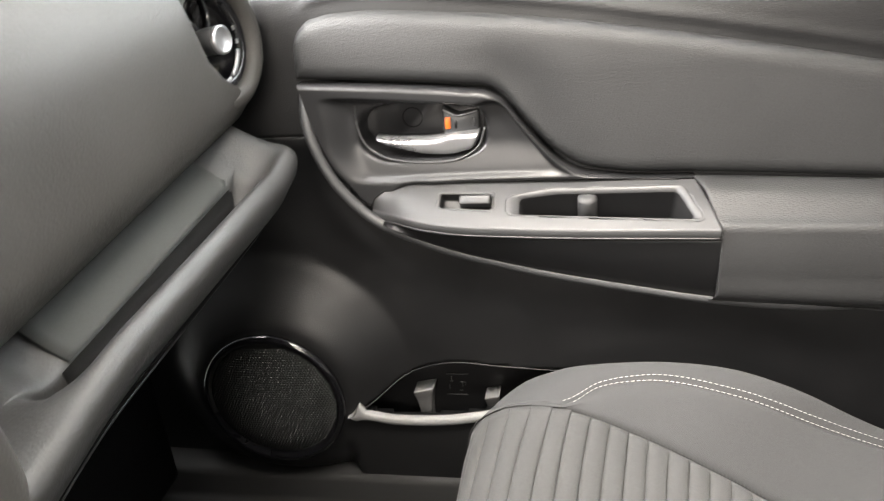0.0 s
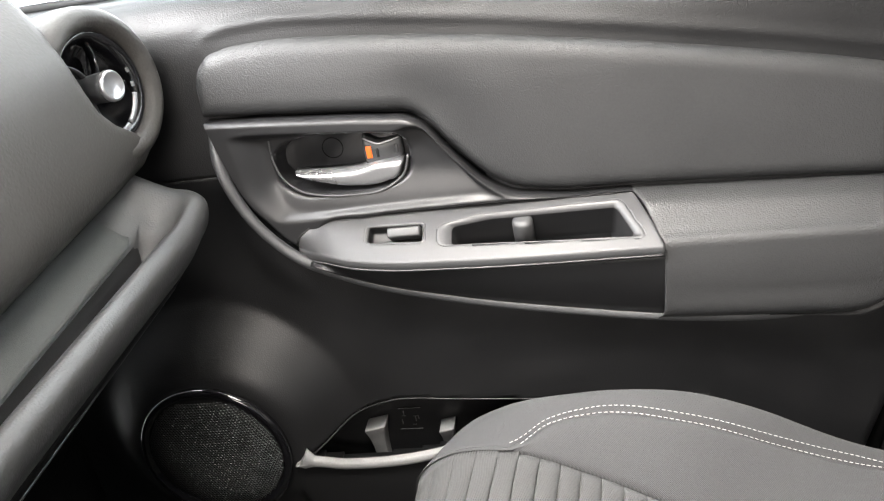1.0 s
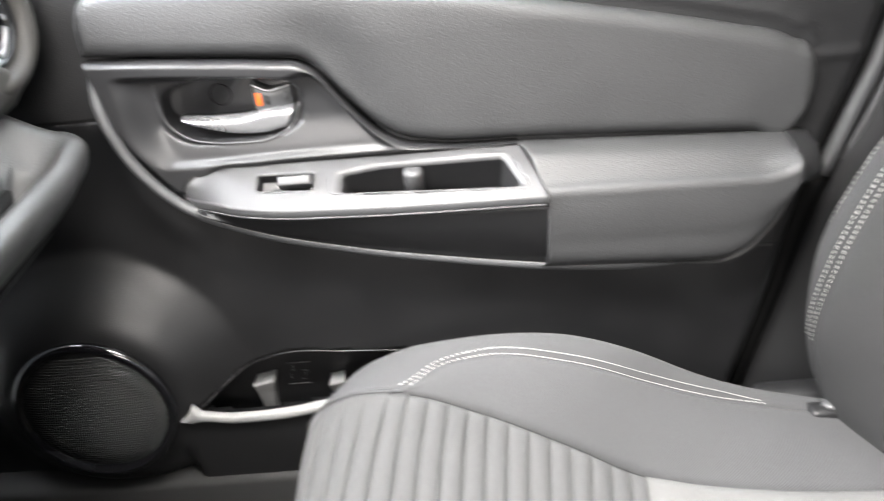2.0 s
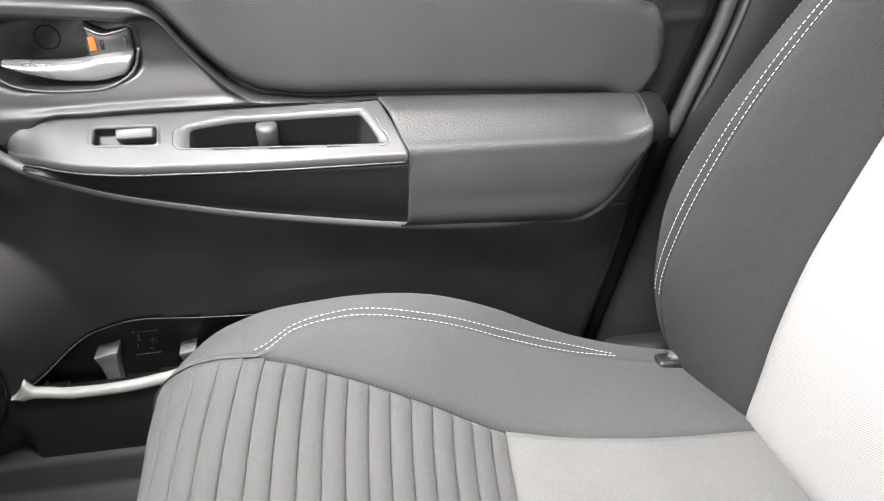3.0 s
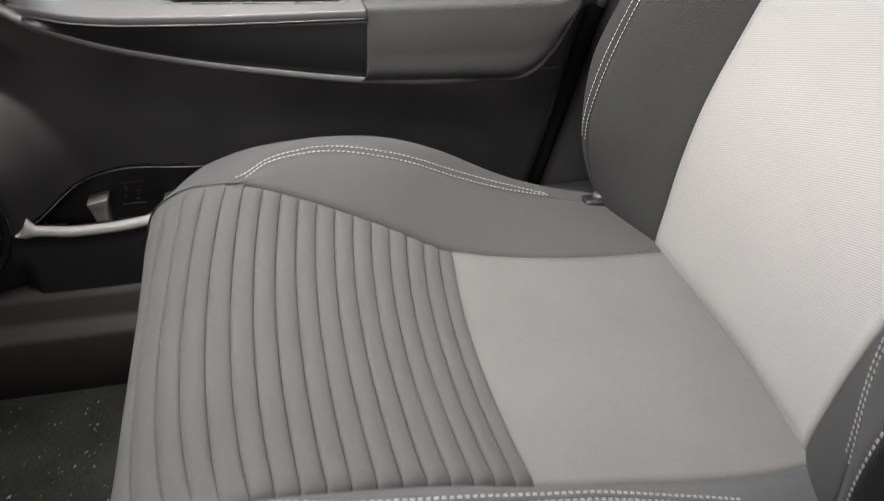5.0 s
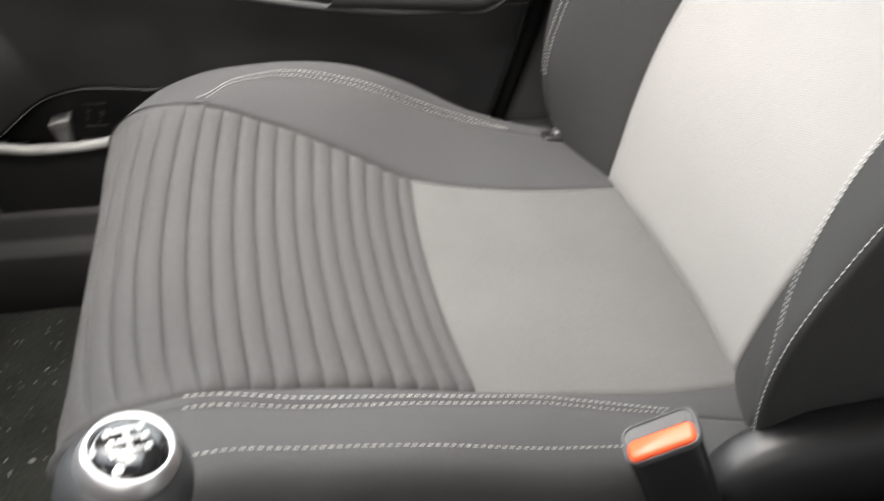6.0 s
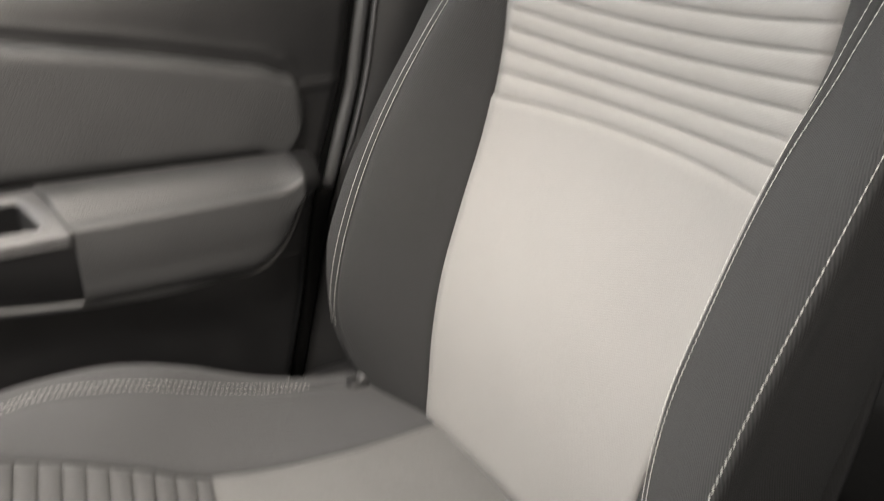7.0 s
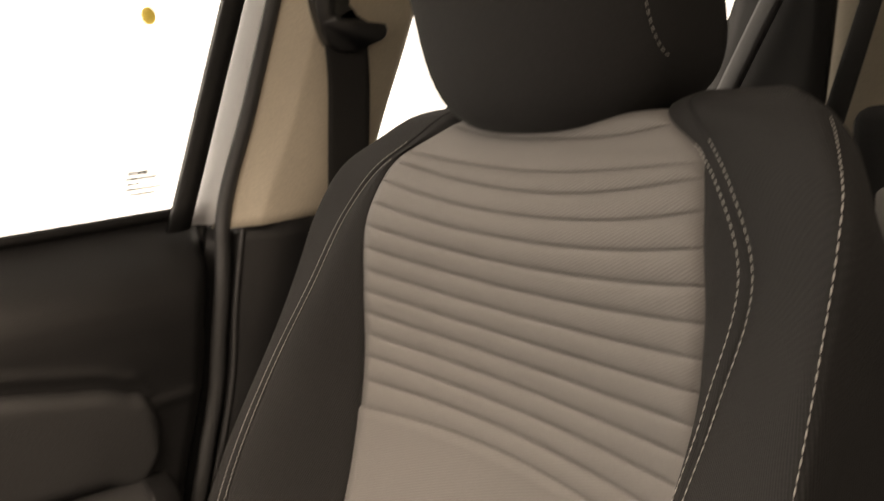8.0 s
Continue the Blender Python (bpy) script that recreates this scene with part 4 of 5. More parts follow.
for g1, g0 in zip(grooves, grooves[1:]):
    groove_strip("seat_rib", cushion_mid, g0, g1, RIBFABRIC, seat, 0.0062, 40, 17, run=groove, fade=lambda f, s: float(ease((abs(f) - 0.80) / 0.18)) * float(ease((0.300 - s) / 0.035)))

rows = []
for f in np.linspace(-1, 1, 40):
    start = groove(S_EDGE, f)
    rows.append([cushion_mid(start + (s_back - start) * k, f, 0.001 + 0.002 * math.sin(math.pi * min(k * 6, 0.5))) for k in spaced(40)])
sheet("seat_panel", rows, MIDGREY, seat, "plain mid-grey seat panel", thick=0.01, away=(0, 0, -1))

WS = np.linspace(0.0, s_back, 90)


def seam_puff(s, side):
    return 0.003 * min(1.0, max(0.0, float(half_seam[side](s)) - rib_half(s, side)) / 0.03)


for side in (1, -1):
    rows = [[wing_point(s, q, side, -0.0010 * (q < 0.02) - 0.0010 * (q > 0.98) + seam_puff(s, side) * math.sin(math.pi * q)) if s > 0.295 else wing_point(s, q, side) for q in np.linspace(0, 1, 14)] for s in WS]
    sheet("inner_bolster", rows, CUSHION, seat, "charcoal twill inner bolster", thick=0.01, away=(0, 0, -1))
    rows = [[wing_point(s, q, side, -0.0010 * (q < 1.02) * (s > 0.295)) for q in np.r_[np.linspace(1, 2.2, 12), np.linspace(2.3, 5, 20)]] for s in WS]
    sheet("outer_bolster", rows, CUSHION, seat, "charcoal twill outer bolster", thick=0.002, away=(0, -side * 0.25, -0.97))


def stitches(name, line, parent, length=0.0036, gap=0.0013, r=0.00034, up=(0, 0, 1), kind="stuff"):
    """a row of thread stitches along a line, one mesh"""
    p = np.asarray(line, float)
    a = np.r_[0, np.cumsum(np.linalg.norm(np.diff(p, axis=0), axis=1))]
    at = lambda d: np.array([np.interp(d, a, p[:, k]) for k in range(3)])
    verts, faces = [], []
    d = 0.0
    while d + length < a[-1]:
        p0, p1 = at(d), at(d + length)
        t = (p1 - p0) / np.linalg.norm(p1 - p0)
        s1 = np.cross(t, np.asarray(up, float))
        s1 /= np.linalg.norm(s1)
        s2 = np.cross(s1, t)
        base = len(verts)
        for k, rr in ((0, 0.35), (0.25, 1.0), (0.75, 1.0), (1, 0.35)):
            c = p0 + (p1 - p0) * k
            for j in range(5):
                g = 2 * math.pi * j / 5
                verts.append(tuple(c + rr * r * (math.cos(g) * s1 + math.sin(g) * s2)))
        for k in range(3):
            for j in range(5):
                faces.append((base + k * 5 + j, base + k * 5 + (j + 1) % 5, base + (k + 1) * 5 + (j + 1) % 5, base + (k + 1) * 5 + j))
        d += length + gap
    mesh = bpy.data.meshes.new(name)
    mesh.from_pydata(verts, [], faces)
    return link(name, mesh, THREAD, parent, "white thread stitching", kind)


s_end = float(np.interp(0.468, [prof_x(s) for s in np.linspace(CS[4], CS[-1], 200)], np.linspace(CS[4], CS[-1], 200)))
for side in (1, -1):
    for off in (-0.0040, 0.0040):
        line = []
        for s in np.linspace((0.3015 if off > 0 else 0.3095) if side > 0 else s_seam - 0.002, s_end, 110):
            o = off * (1 - 0.5 * float(ease((s - s_end + 0.05) / 0.05)))
            p0, p1, p2 = (Vector(wing_point(s, q, side)) for q in (0, 1, 2))
            q = 1 + o / max((p1 - p0).length if o < 0 else (p2 - p1).length, 0.006)
            line.append(wing_point(s, max(q, 0.05), side, 0.0042 if off < 0 else 0.0022))
        stitches("stitching", line, seat)
    if side < 0:
        stitches("stitching", [wing_point(s, 1.83, side, 0.0016) for s in np.linspace(s_seam - 0.03, s_end - 0.02, 60)], seat, up=(0, 1, 0))

part("seat_base", box_bm((0.10, YC - 0.235, 0.14), (0.62, YC + 0.235, 0.30), 0.03, 3), SMOOTHBLACK, seat, "black seat base")

# seat back, row by row from the bottom up
bz = [0.325, 0.40, 0.45, 0.52, 0.58, 0.65, 0.73, 0.78, 0.84, 0.875, 0.895, 0.915, 0.922]
BT = np.array([0, 0.075, 0.125, 0.195, 0.255, 0.33, 0.415, 0.465, 0.525, 0.565, 0.592, 0.618, 0.652])
back_z = sm(BT, bz)
b_we = sm(BT, [0.140, 0.140, 0.142, 0.146, 0.149, 0.153, 0.157, 0.158, 0.157, 0.152, 0.143, 0.110, 0.085])
b_xe = sm(BT, [0.562, 0.570, 0.576, 0.592, 0.614, 0.642, 0.664, 0.670, 0.682, 0.705, 0.721, 0.738, 0.77])
WING_W = {1: [0.222, 0.230, 0.227, 0.219, 0.214, 0.211, 0.207, 0.200, 0.188, 0.166, 0.146, 0.125, 0.11],
          -1: [0.20, 0.213, 0.212, 0.20, 0.190, 0.187, 0.187, 0.190, 0.192, 0.166, 0.142, 0.112, 0.10]}
WING_X = {1: [0.552, 0.520, 0.509, 0.515, 0.532, 0.563, 0.612, 0.645, 0.682, 0.704, 0.722, 0.740, 0.772],
          -1: [0.545, 0.530, 0.525, 0.527, 0.543, 0.572, 0.613, 0.645, 0.672, 0.695, 0.716, 0.740, 0.772]}
EDGE_W = {1: [0.245, 0.262, 0.268, 0.270, 0.268, 0.264, 0.258, 0.254, 0.246, 0.232, 0.215, 0.188, 0.155],
          -1: [0.250, 0.258, 0.258, 0.257, 0.257, 0.257, 0.257, 0.257, 0.257, 0.256, 0.248, 0.216, 0.16]}
EDGE_X = {1: [0.575, 0.545, 0.535, 0.526, 0.546, 0.582, 0.630, 0.656, 0.684, 0.706, 0.728, 0.752, 0.785],
          -1: [0.560, 0.505, 0.485, 0.481, 0.495, 0.523, 0.563, 0.588, 0.610, 0.621, 0.638, 0.69, 0.765]}
b_ws, b_xs, b_wo, b_xo = ({k: sm(BT, v) for k, v in table.items()} for table in (WING_W, WING_X, EDGE_W, EDGE_X))
b_hollow = sm(BT, [0.010, 0.012, 0.014, 0.018, 0.022, 0.026, 0.026, 0.024, 0.018, 0.012, 0.008, 0.004, 0.0])


def half_back(t, side):
    return float(b_we(t)) + (0.007 * float(ease((float(back_z(t)) - 0.58) / 0.12)) - 0.017 * float(ease((t - 0.49) / 0.10)) if side < 0 else 0.0)


def top_drop(t, f):
    """the seat's top edge dips, most on the driver's side"""
    return float(ease((t - 0.555) / 0.06)) * (0.013 + 0.001 * max(0.0, -f))


def tuck(t):
    """the back's lower edge rolls away behind the cushion"""
    return 0.020 * max(0.0, 1 - t / 0.045) ** 2


def back_mid(t, f, h=0.0):
    return (float(b_xe(t)) + tuck(t) + float(b_hollow(t)) * (1 - f * f) - h * 0.94, YC + f * half_back(t, f), float(back_z(t)) - top_drop(t, f) + h * 0.3)


def back_wing(t, q, side, h=0.0):
    xo, wo = float(b_xo[side](t)), float(b_wo[side](t))
    rearmost = max(xo + 0.10, 0.70 + 0.32 * (float(back_z(t)) - 0.5))
    ws = [half_back(t, side), max(float(b_ws[side](t)), half_back(t, side) + 0.004), wo, wo + (0.008 if side > 0 else -0.002), wo - 0.012, wo - 0.06]
    xs = [float(b_xe(t)), float(b_xs[side](t)), xo, xo + 0.045, 0.4 * xo + 0.6 * rearmost, rearmost]
    qs = [0, 1, 2, 3, 4, 5]
    drop = float(ease((t - 0.42) / 0.18)) * 0.045 * max(0.0, q - 1.9) ** 1.3
    return (float(sm(qs, xs)(q)) - h + tuck(t) * (1 - float(ease(q - 1))), YC + side * float(sm(qs, ws)(q)), float(back_z(t)) - drop - top_drop(t, side) * (1.0 - 0.55 * min(q, 1.0)))


marks = [0.3630] + [0.3803 + 0.01665 * k for k in range(11)] + [0.5620, 0.6020, BT[-2] + 0.012]
back_bow = sm([0.30, 0.363, 0.380, 0.43, 0.48, 0.53, 0.562, 0.602, 0.66], [0.0, 0.0005, 0.0065, 0.0125, 0.0145, 0.0195, 0.0235, 0.0160, 0.004])


def back_groove(t, f):
    """a groove's run across the back, sagging in the middle"""
    return min(t + float(back_bow(t)) * (f + 0.08) ** 2, BT[-1])


for a, b in zip(marks, marks[1:]):
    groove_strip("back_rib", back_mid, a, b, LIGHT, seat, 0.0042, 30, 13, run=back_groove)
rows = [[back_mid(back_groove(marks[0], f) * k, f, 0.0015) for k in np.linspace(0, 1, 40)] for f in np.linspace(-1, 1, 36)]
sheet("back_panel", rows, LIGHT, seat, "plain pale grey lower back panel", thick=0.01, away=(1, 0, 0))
TT = np.linspace(0, BT[-1], 80)
for side in (1, -1):
    rows = [[back_wing(t, q, side, 0.004 * min(1.0, (float(b_ws[side](t)) - half_back(t, side)) / 0.03 if b_ws[side](t) > half_back(t, side) else 0.0) * math.sin(math.pi * q) - 0.0015 * (q < 0.02) - 0.0015 * (q > 0.98)) for q in np.linspace(0, 1, 16)] for t in TT]
    sheet("back_wing", rows, FABRIC, seat, "charcoal twill side wing", thick=0.008, away=(1, 0, 0))
    rows = [[back_wing(t, q, side) for q in np.r_[np.linspace(1, 2.2, 12), np.linspace(2.3, 5, 18)]] for t in TT]
    sheet("back_bolster", rows, FABRIC, seat, "charcoal twill outer side bolster", thick=0.003, away=(0.98, -side * 0.2, 0))
    for off in (-0.0052, 0.0052):
        line = []
        for t in np.linspace(0.120, 0.596, 100):
            p0, p1, p2 = (Vector(back_wing(t, q, side)) for q in (0, 1, 2))
            if (p1 - p0).length < (0.0075 if off < 0 else 0.0048):
                continue
            q = 1 + off / max((p1 - p0).length if off < 0 else (p2 - p1).length, 0.006)
            line.append(back_wing(t, max(q, 0.05), side, 0.0042 if off < 0 else 0.0016))
        stitches("stitching", line, seat, up=(1, 0, 0))
    stitches("stitching", [back_wing(t, 2.06, side, 0.001) for t in np.linspace(0.10, 0.60 if side > 0 else 0.622, 90)], seat, up=(1, 0, 0))
rows = []
for f in np.linspace(-1, 1, 26):
    row = []
    for k in np.linspace(0, 1, 10):
        x0 = float(b_xe(BT[-1]))
        row.append((x0 + (0.835 - x0) * k, YC + 0.015 + f * 0.127, 0.901 + 0.004 * math.sin(math.pi * k) - 0.10 * max(0, k - 0.7) ** 2 * 10 * 0.3))
    rows.append(row)
sheet("back_top", rows, FABRIC, seat, thick=0.01, away=(0, 0, -1))
rows = [[(0.60 + 0.20 * k, YC + f * (0.235 - 0.13 * k ** 3), 0.34 + 0.54 * k) for k in np.linspace(0, 1, 16)] for f in np.linspace(-1, 1, 10)]
sheet("back_shell", rows, FABRIC, seat, thick=0.01, away=(1, 0, 0))

# headrest
def headrest_point(k):
    """a soft block; k: -1 to 1 forward-back, across, up"""
    x = 0.058 * k[0] * (1 - 0.12 * k[2]) + 0.022 * k[1] ** 2
    z = 0.098 * k[2]
    return (0.746 + x - 0.22 * z, YC + 0.018 + 0.114 * k[1], 0.997 + z - 0.006 * (1 - k[1] ** 2) * (k[2] < 0))


bm = bmesh.new()
bmesh.ops.create_uvsphere(bm, u_segments=48, v_segments=28, radius=1)
for v in bm.verts:
    v.co = headrest_point([math.copysign(abs(c) ** 0.54, c) for c in v.co])
headrest = part("headrest", bm, FABRIC, seat, "black fabric headrest")
for side in (1, -1):
    line = []
    for k2 in np.linspace(-0.60, 0.60, 40):
        p1, p2 = 0.945 ** 1.852, abs(k2) ** 1.852
        line.append(headrest_point((-(max(1 - p1 * p1 - p2 * p2, 0.0) ** 0.27), side * 0.945, k2)))
    stitches("stitching", [(x - 0.0006, y, z) for x, y, z in line], headrest, up=(1, 0, 0))
    part("headrest_post", lathe_bm([(0.006, 0), (0.006, 0.06)], (0.780, YC + 0.02 + side * 0.05, 0.88), (0.2, 0, 1), 12), SMOOTHBLACK, headrest)
bm = bmesh.new()
bmesh.ops.create_uvsphere(bm, u_segments=40, v_segments=24, radius=1)
for v in bm.verts:
    a, b, c = (math.copysign(abs(k) ** 0.62, k) for k in v.co)
    v.co = (0.590 + 0.125 * a - 0.03 * c, YC - 0.268 + 0.028 * b, 0.325 + 0.132 * c)
part("recliner_cover", bm, SMOOTHBLACK, seat, "smooth blue-black recliner cover")
part("recliner_cover", box_bm((0.48, YC + 0.25, 0.22), (0.64, YC + 0.285, 0.36), 0.015, 3), SMOOTHBLACK, seat)

bracket = part("hinge_bracket", box_bm((0.512, 0.566, 0.345), (0.560, 0.584, 0.374), 0.004, 2), SMOOTHBLACK, seat, "black seat hinge bracket")
part("bolt", lathe_bm([(0.008, 0.0), (0.008, 0.004), (0.005, 0.006)], (0.530, 0.575, 0.373), (0, 0, 1), 6), SATIN, bracket, "grey bolt head")

# ---------------------------------------------------------------- seat belt buckle
buckle = empty("belt_buckle", (0.43, 0.075, 0.30))
tagged(buckle, "black seat belt buckle with red release button", "belt buckle")
A = Vector((0.032, -0.008, 0.026)).normalized()
D = Vector((0.030, 0.002, -0.062)).normalized()
D = (D - A * D.dot(A)).normalized()
N = A.cross(D)
bucket = Matrix((A, N, -D)).transposed().to_4x4()
bucket.translation = Vector((0.4005, 0.076, 0.488))


def buckle_part(name, half, radius, low, high, mat, label="", off=0.0, round_top=0.0):
    """a block with a rounded-rectangle section, its top edge softened"""
    hx, hy = half
    section = rounded([(-hx, -hy), (hx, -hy), (hx, hy), (-hx, hy)], radius, 8)
    loops = []
    for z, inset in ((low, 0.0), (high - round_top, 0.0), (high - round_top * 0.35, round_top * 0.3), (high, round_top)):
        loops.append([bucket @ Vector((x * (1 - inset / hx), off + y * (1 - inset / hy), z)) + Vector((0.26 * min(z + 0.004, 0), 0, 0)) for x, y in section])
    return ring_mesh(name, loops, mat, buckle, label, closed=True)


buckle_part("body", (0.0217, 0.0112), 0.008, -0.10, -0.0006, SMOOTHBLACK, "black buckle casing", round_top=0.0005)
section = rounded([(-0.0220, -0.0115), (0.0220, -0.0115), (0.0220, 0.0115), (-0.0220, 0.0115)], 0.008, 8)
loops = [[bucket @ Vector((x * k, y * k, z)) for x, y in section] for k, z in ((1.0, -0.0042), (1.0, 0.0004), (0.965, 0.0008), (0.93, 0.0004), (0.925, -0.0026))]
ring_mesh("frame", loops, SEALGREY, buckle, "dark grey buckle frame")
buckle_part("recess", (0.0200, 0.0100), 0.007, -0.004, 0.0001, SMOOTHBLACK)
buckle_part("release_button", (0.0194, 0.0062), 0.0048, -0.004, 0.0036, RED, "red release button", off=-0.0046, round_top=0.0022)
buckle_part("slot", (0.0164, 0.0032), 0.0015, -0.002, 0.0010, CUPDARK, "dark slot plate", off=0.0056)
tube("stalk", [bucket @ Vector((0, 0, -0.09)) - Vector((0.022, 0, 0)), bucket @ Vector((0, 0, -0.14)) - Vector((0.03, 0, 0)), Vector((0.48, 0.08, 0.30)), Vector((0.53, 0.085, 0.2))], 0.012, SMOOTHBLACK, buckle)

# ---------------------------------------------------------------- gear lever and console
console = part("centre_console", box_bm((-0.12, -0.09, 0.12), (0.75, 0.062, 0.415), 0.025, 3), PLASTIC)
tagged(console, "charcoal plastic centre console between the seats", "console")
lever_thing = empty("gear_lever", (0.105, 0.008, 0.415))
tagged(lever_thing, "black gear lever knob with silver ring and shift pattern", "gear lever")
KAX = Vector((0.24, -0.02, 1)).normalized()
KC = Vector((0.1503, 0.003, 0.606))
knob = part("knob", lathe_bm([(0.0092, -0.0313), (0.0115, -0.0276), (0.0124, -0.0202), (0.0155, -0.0115), (0.0192, -0.0020), (0.0208, 0.0060), (0.0202, 0.0128), (0.0180, 0.0178), (0.0156, 0.0204), (0.0148, 0.0212), (0.004, 0.0214)], KC, KAX, 56), KNOBSKIN, lever_thing, "black knob")
part("ring", lathe_bm([(0.0140, 0.0205), (0.0153, 0.0209), (0.0152, 0.0222), (0.0134, 0.0262), (0.0126, 0.0270), (0.0118, 0.0264)], KC, KAX, 56), SILVER, knob, "satin silver ring")
part("cap", lathe_bm([(0.0121, 0.0252), (0.0119, 0.0264), (0.0090, 0.0275), (0.0050, 0.0282), (0.001, 0.0284)], KC, KAX, 44), CAPBLACK, knob, "gloss black cap with shift pattern")
part("collar", lathe_bm([(0.0115, -0.0423), (0.0133, -0.0405), (0.0133, -0.0331), (0.0110, -0.0304)], KC, KAX, 36), SILVER, lever_thing, "silver collar")
part("boot", lathe_bm([(0.0442, -0.1794), (0.0405, -0.1564), (0.0313, -0.1288), (0.0276, -0.1150), (0.0202, -0.0874), (0.0170, -0.0736), (0.0133, -0.0552), (0.0124, -0.0405)], KC, KAX, 32), RUBBER, lever_thing, "black leather boot")
KQ = KAX.to_track_quat("Z", "Y").to_matrix().to_4x4()
KQ.translation = KC


def cap_mark(lo, hi):
    lo, hi = ((0.78 * p[0] - 0.0016, 0.78 * p[1]) for p in (lo, hi))
    mid = (Vector((*lo, 0)) + Vector((*hi, 0))) / 2
    rr = mid.length
    top = 0.0284 - 12 * rr * rr
    bm = box_bm((lo[0], lo[1], top - 0.0006), (hi[0], hi[1], top + 0.0003))
    bmesh.ops.rotate(bm, cent=(0, 0, 0), matrix=Matrix.Rotation(radians(SPIN), 3, "Z"), verts=bm.verts)
    bmesh.ops.transform(bm, matrix=KQ, verts=bm.verts)
    return part("shift_mark", bm, WHITEMARK, knob)


SPIN = 205
for xk in (-0.0052, 0.0, 0.0052):
    cap_mark((xk - 0.0005, -0.0045), (xk + 0.0005, 0.0045))
    cap_mark((xk - 0.0011, -0.0075), (xk + 0.0011, -0.0052))
    cap_mark((xk - 0.0011, 0.0052), (xk + 0.0011, 0.0075))
cap_mark((-0.0052, -0.0006), (0.0052, 0.0006))
cap_mark((0.0052, -0.0040), (0.0085, -0.0030))
bm = lathe_bm([(0.0016, -0.0004), (0.0016, 0.0003)], (0.0074, -0.0050, 0.0274), (0, 0, 1), 14)
bmesh.ops.rotate(bm, cent=(0, 0, 0), matrix=Matrix.Rotation(radians(SPIN), 3, "Z"), verts=bm.verts)
bmesh.ops.transform(bm, matrix=KQ, verts=bm.verts)
part("reverse_mark", bm, WHITEMARK, knob)

# ---------------------------------------------------------------- middle pillar, belt and window
pillar = empty("door_pillar", (0.7, 0.74, 0.2))
tagged(pillar, "middle pillar with black lower and beige upper trim", "car pillar")
pe = sm([0.13, 0.284, 0.419, 0.505, 0.56, 0.663, 0.737, 0.815], [0.455, 0.505, 0.540, 0.560, 0.577, 0.610, 0.625, 0.645])
rows = []
for z in np.linspace(0.16, 0.814, 40):
    x0 = float(pe(z))
    rows.append([(x0 + dx, y, z) for dx, y in ((-0.012, 0.758), (0.0095, 0.752), (0.0105, 0.738), (0.0125, 0.7315), (0.017, 0.728), (0.024, 0.724), (0.05, 0.712), (0.10, 0.708), (0.18, 0.708), (0.26, 0.715), (0.27, 0.73))])
sheet("lower_trim", rows, PLASTIC, pillar, "black lower pillar trim", thick=0.01)
ue = sm([0.805, 0.816, 0.92, 1.03, 1.25], [0.638, 0.643, 0.686, 0.731, 0.82])
ur = sm([0.805, 0.887, 0.994, 1.25], [0.795, 0.828, 0.882, 0.99])
rows = []
for z in np.linspace(0.8135, 1.24, 40):
    x0, x1 = float(ue(z)), float(ur(z))
    facet = 0.028 + 0.01 * float(ease((z - 0.83) / 0.1))
    rows.append([(x0 - 0.004, 0.75, z), (x0, 0.742, z), (x0 + 0.003, 0.738, z), (x0 + facet * 0.5, 0.728, z), (x0 + facet, 0.716, z), (x0 + facet + 0.006, 0.713, z), (x0 + 0.6 * (x1 - x0), 0.712, z), (x1 - 0.012, 0.713, z), (x1 - 0.003, 0.718, z), (x1, 0.73, z), (x1, 0.76, z)])
sheet("upper_trim", rows, BEIGE, pillar, "beige upper pillar trim", thick=0.01)
belt = empty("seat_belt", (0.76, 0.70, 0.3))
tagged(belt, "black seat belt hanging from the pillar loop", "seat belt")
rows = [[(0.7435 + 0.021 * ease((z - 0.78) / 0.2) + w, 0.703 + 0.001 * math.sin(z * 30), z) for w in np.linspace(0, 0.05, 8)] for z in np.linspace(0.30, 1.005, 40)]
sheet("webbing", rows, WEBBING, belt, "black woven webbing", thick=0.0014)
part("belt_loop", prism_bm([tuple(p) for p in spline([(0.752, 1.06), (0.757, 1.01), (0.766, 0.985), (0.785, 0.977), (0.815, 0.984), (0.835, 0.992), (0.838, 1.002), (0.82, 1.006), (0.80, 1.01), (0.792, 1.03), (0.79, 1.06), (0.752, 1.06)], 40)[:-1]], 0.694, 0.708, 0.003), SMOOTHBLACK, belt, "black belt loop")


def slat(name, lo, hi, y0, y1, mat, parent, label="", bulge=0.003):
    """a leaning strip between two lines given as ((x left, x right) at a low z), at a high z"""
    rows = []
    for k in np.linspace(0, 1, 16):
        z = lo[2] + (hi[2] - lo[2]) * k
        xa, xb = lo[0] + (hi[0] - lo[0]) * k, lo[1] + (hi[1] - lo[1]) * k
        rows.append([(xa + (xb - xa) * v, y0 + (y1 - y0) * v - bulge * math.sin(math.pi * v), z) for v in np.linspace(0, 1, 7)])
    return sheet(name, rows, mat, parent, label, thick=0.012)


slat("window_frame", (0.592, 0.612, 0.817), (0.768, 0.79, 1.24), 0.753, 0.750, RUBBER, door, "black window channel")
slat("door_edge", (0.6228, 0.6397, 0.818), (0.798, 0.816, 1.24), 0.775, 0.746, BODY, door, "silver painted door frame edge")
tube("lower_seal", [(float(pe(z)) - 0.002, 0.741, z) for z in np.linspace(0.2, 0.535, 24)], 0.0115, PITCH, pillar, "black rubber door seal", sides=10, up=(0, 1, 0))
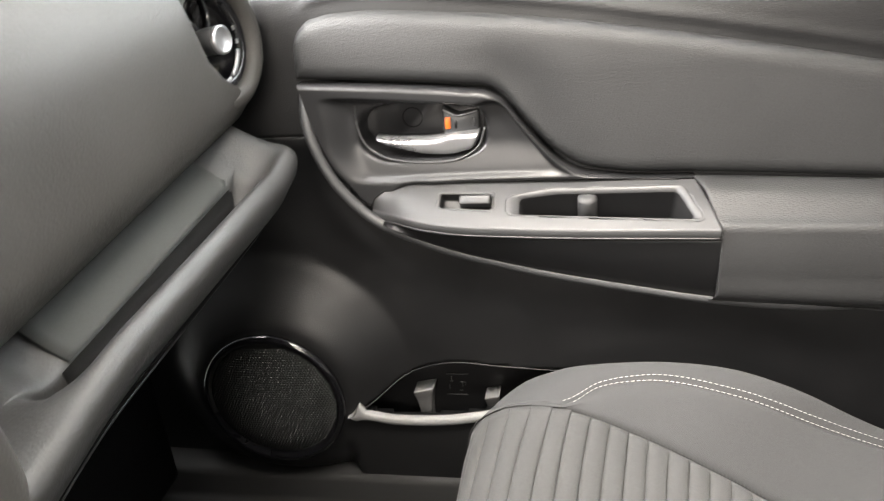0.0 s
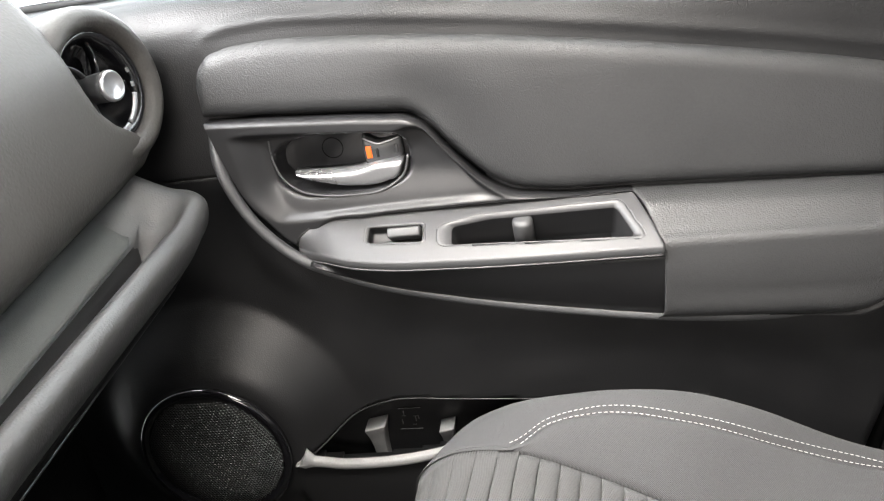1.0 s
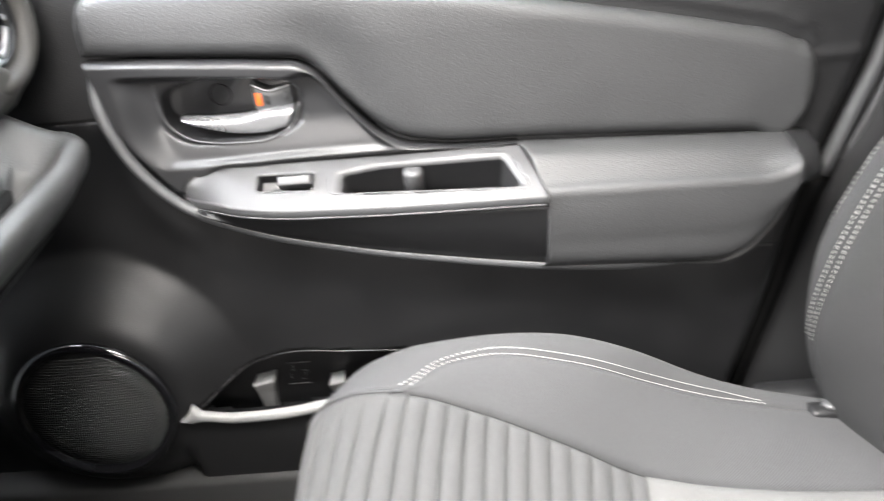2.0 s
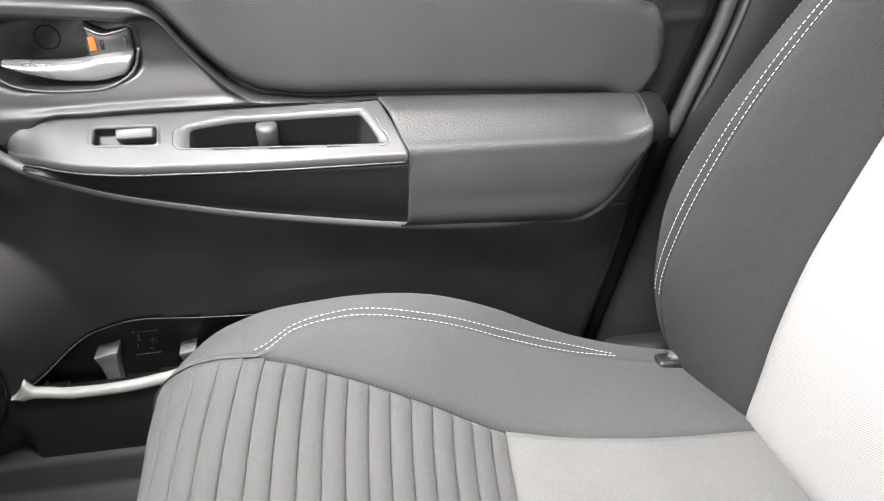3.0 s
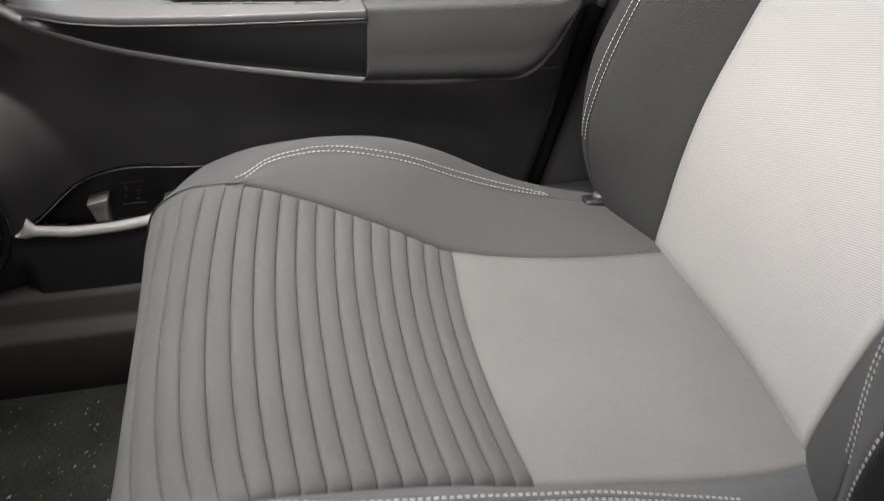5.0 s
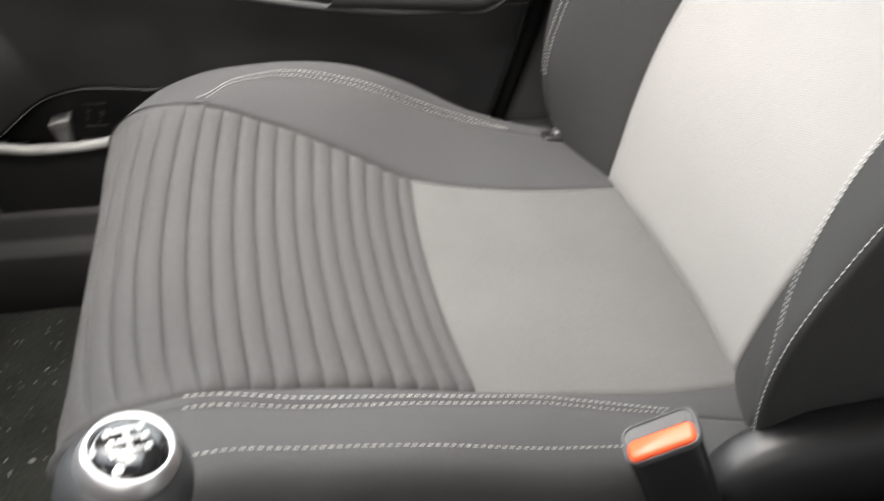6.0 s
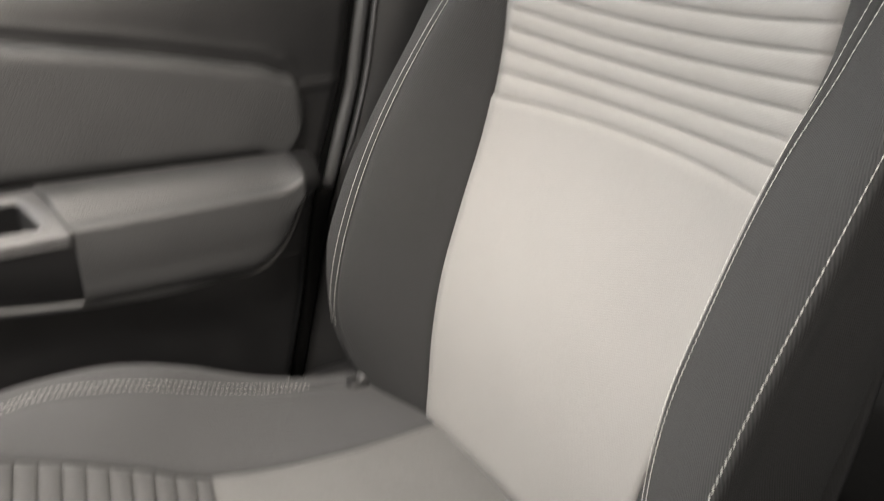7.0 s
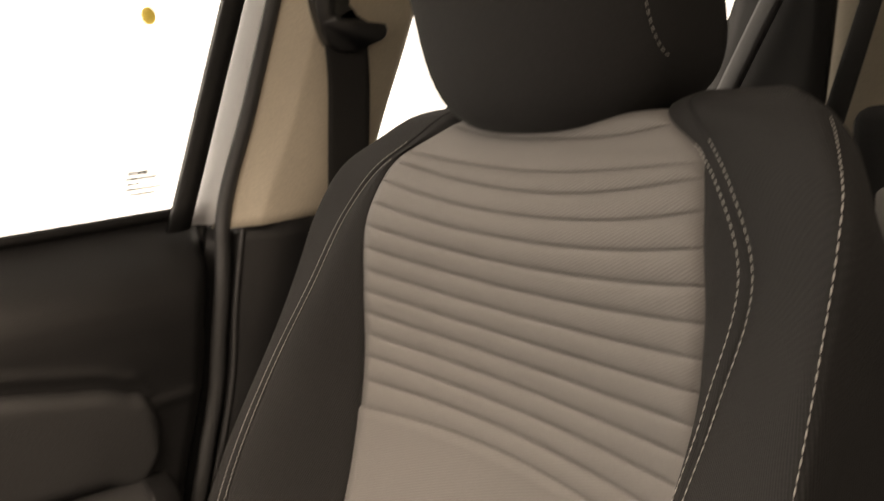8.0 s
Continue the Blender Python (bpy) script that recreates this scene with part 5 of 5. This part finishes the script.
seal_line = [(float(pe(z)) + 0.0010, 0.737, z) for z in np.linspace(0.535, 0.815, 30)] + [(float(ue(z)) - 0.0015, 0.741, z) for z in np.linspace(0.82, 1.24, 24)]
tube("door_seal", spline(seal_line[::6] + seal_line[-1:], 70), 0.0082, SEALGREY, pillar, "satin dark grey door seal", sides=10, squash=1.0, up=(0, 1, 0))
# pale bead paints the bright highlight down the rounded trim edge
tube("jamb_highlight", [(float(pe(z)) + 0.0145, 0.7285 + 0.006 * float(ease((0.60 - z) / 0.05)), z) for z in np.linspace(0.55, 0.812, 40)], 0.0030, SATIN, pillar, "pale worn trim edge")
# added block, keeps the backdrop's glow out of the corner gap
part("corner_filler", box_bm((0.602, 0.797, 0.76), (0.675, 0.8045, 0.8315)), RUBBER, pillar, "black rubber corner")
window = part("window_1", box_bm((-0.40, 0.791, 0.80), (0.80, 0.795, 1.24)), glass)
window.visible_shadow = False
tagged(window, "clear side window glass", "window", kind="structure")
tube("sill_seal", [(x, 0.783, 0.8315) for x in np.linspace(-0.42, 0.61, 40)], 0.0065, RUBBER, door, "black window sill seal", sides=8)

# small etched block of lettering on the glass
random.seed(5)
verts, faces = [], []
for r, (x0, x1, tall) in enumerate(((0.572, 0.592, 0.0022), (0.569, 0.598, 0.0016), (0.569, 0.580, 0.0013), (0.567, 0.602, 0.0013), (0.570, 0.594, 0.0013))):
    z, x = 0.8775 - r * 0.0052, x0
    while x < x1:
        w = random.uniform(0.0010, 0.0022)
        b = len(verts)
        for yy in (0.7886, 0.7902):
            verts += [(x, yy, z - tall), (x + w, yy, z - tall), (x + w, yy, z + tall), (x, yy, z + tall)]
        faces += [(b, b + 1, b + 2, b + 3), (b + 4, b + 7, b + 6, b + 5), (b, b + 4, b + 5, b + 1), (b + 3, b + 2, b + 6, b + 7)]
        x += w + random.uniform(0.0005, 0.0010)
mesh = bpy.data.meshes.new("window_marking")
mesh.from_pydata(verts, [], faces)
marking = link("window_marking", mesh, GREYMARK, None, smooth=False)
tagged(marking, "small grey etched lettering block on the window", "marking", kind="stuff")

# ---------------------------------------------------------------- back of the car
rear = empty("rear_bench", (1.35, 0.3, 0.13))
tagged(rear, "black rear bench with pale grey panel", "rear seat")
part("backrest", box_bm((1.28, -0.60, 0.40), (1.42, 0.432, 0.866), 0.03, 4), FABRIC, rear, "black fabric rear backrest")
part("panel", box_bm((1.268, -0.10, 0.42), (1.30, 0.394, 0.775), 0.012, 3), LIGHT, rear, "pale grey centre panel")
part("cushion", box_bm((0.92, -0.60, 0.25), (1.33, 0.60, 0.42), 0.04, 4), FABRIC, rear)


def cross_strip(name, lo, hi, x, mat, parent=None, label="", thick=0.012, bulge=0.004):
    """a leaning strip seen from the front: (y, y, z) at its foot and at its head"""
    rows = []
    for k in np.linspace(0, 1, 16):
        ya, yb, z = (lo[i] + (hi[i] - lo[i]) * k for i in range(3))
        rows.append([(x - bulge * math.sin(math.pi * v), ya + (yb - ya) * v, z) for v in np.linspace(0, 1, 7)])
    return sheet(name, rows, mat, parent, label, thick=thick, away=(1, 0, 0))


rear_belt = cross_strip("rear_belt", (0.458, 0.430, 0.83), (0.395, 0.371, 1.02), 1.262, WEBBING, thick=0.0014, bulge=0.001)
tagged(rear_belt, "dark rear seat belt webbing over the bench", "seat belt")
rows = [[(x, y, z) for x, y in ((1.302, 0.50), (1.300, 0.44), (1.306, 0.38), (1.36, 0.30))] for z in np.linspace(0.40, 1.2, 14)]
c_pillar = sheet("trim", rows, BEIGE, None, thick=0.02, away=(1, 0, 0))
tagged(c_pillar, "beige rear pillar trim", "trim", kind="structure")
rear_door = part("wall_rear_door", box_bm((0.86, 0.70, 0.15), (1.95, 0.76, 0.82), 0.02), PLASTIC)
tagged(rear_door, "charcoal rear door lining", "car door", kind="structure")
rear_strip = cross_strip("trim", (0.612, 0.588, 0.79), (0.378, 0.354, 1.175), 1.20, SEALGREY, bulge=0.0008)
tagged(rear_strip, "grey painted rear door frame edge", "trim", kind="structure")
rear_frame = cross_strip("trim", (0.80, 0.495, 0.40), (0.47, 0.400, 1.17), 1.235, RUBBER)
tagged(rear_frame, "black rear door seal and frame", "trim", kind="structure")

# lint and grit on the carpet
random.seed(11)
verts, faces = [], []
for k in range(900):
    x, y = random.uniform(-0.40, 0.10), random.uniform(0.12, 0.63)
    size = random.choice((0.0003, 0.0004, 0.0004, 0.0005, 0.0006, 0.0008, 0.0011)) * (2.6 if k % 45 == 0 else 1)
    turn = random.uniform(0, 6.28)
    lon = random.uniform(1.0, 2.4)
    b = len(verts)
    for dz in (0.1303, 0.1303 + size * 0.7):
        for ca, sa in ((1, 0), (0, 1), (-1, 0), (0, -1)):
            px, py = ca * size * lon, sa * size
            verts.append((x + px * math.cos(turn) - py * math.sin(turn), y + px * math.sin(turn) + py * math.cos(turn), dz))
    faces += [(b + 4, b + 5, b + 6, b + 7)] + [(b + j, b + (j + 1) % 4, b + 4 + (j + 1) % 4, b + 4 + j) for j in range(4)]
mesh = bpy.data.meshes.new("lint")
mesh.from_pydata(verts, [], faces)
lint = link("lint", mesh, LINT, None, smooth=False)
tagged(lint, "scattered pale lint and grit on the carpet", "debris", kind="stuff")
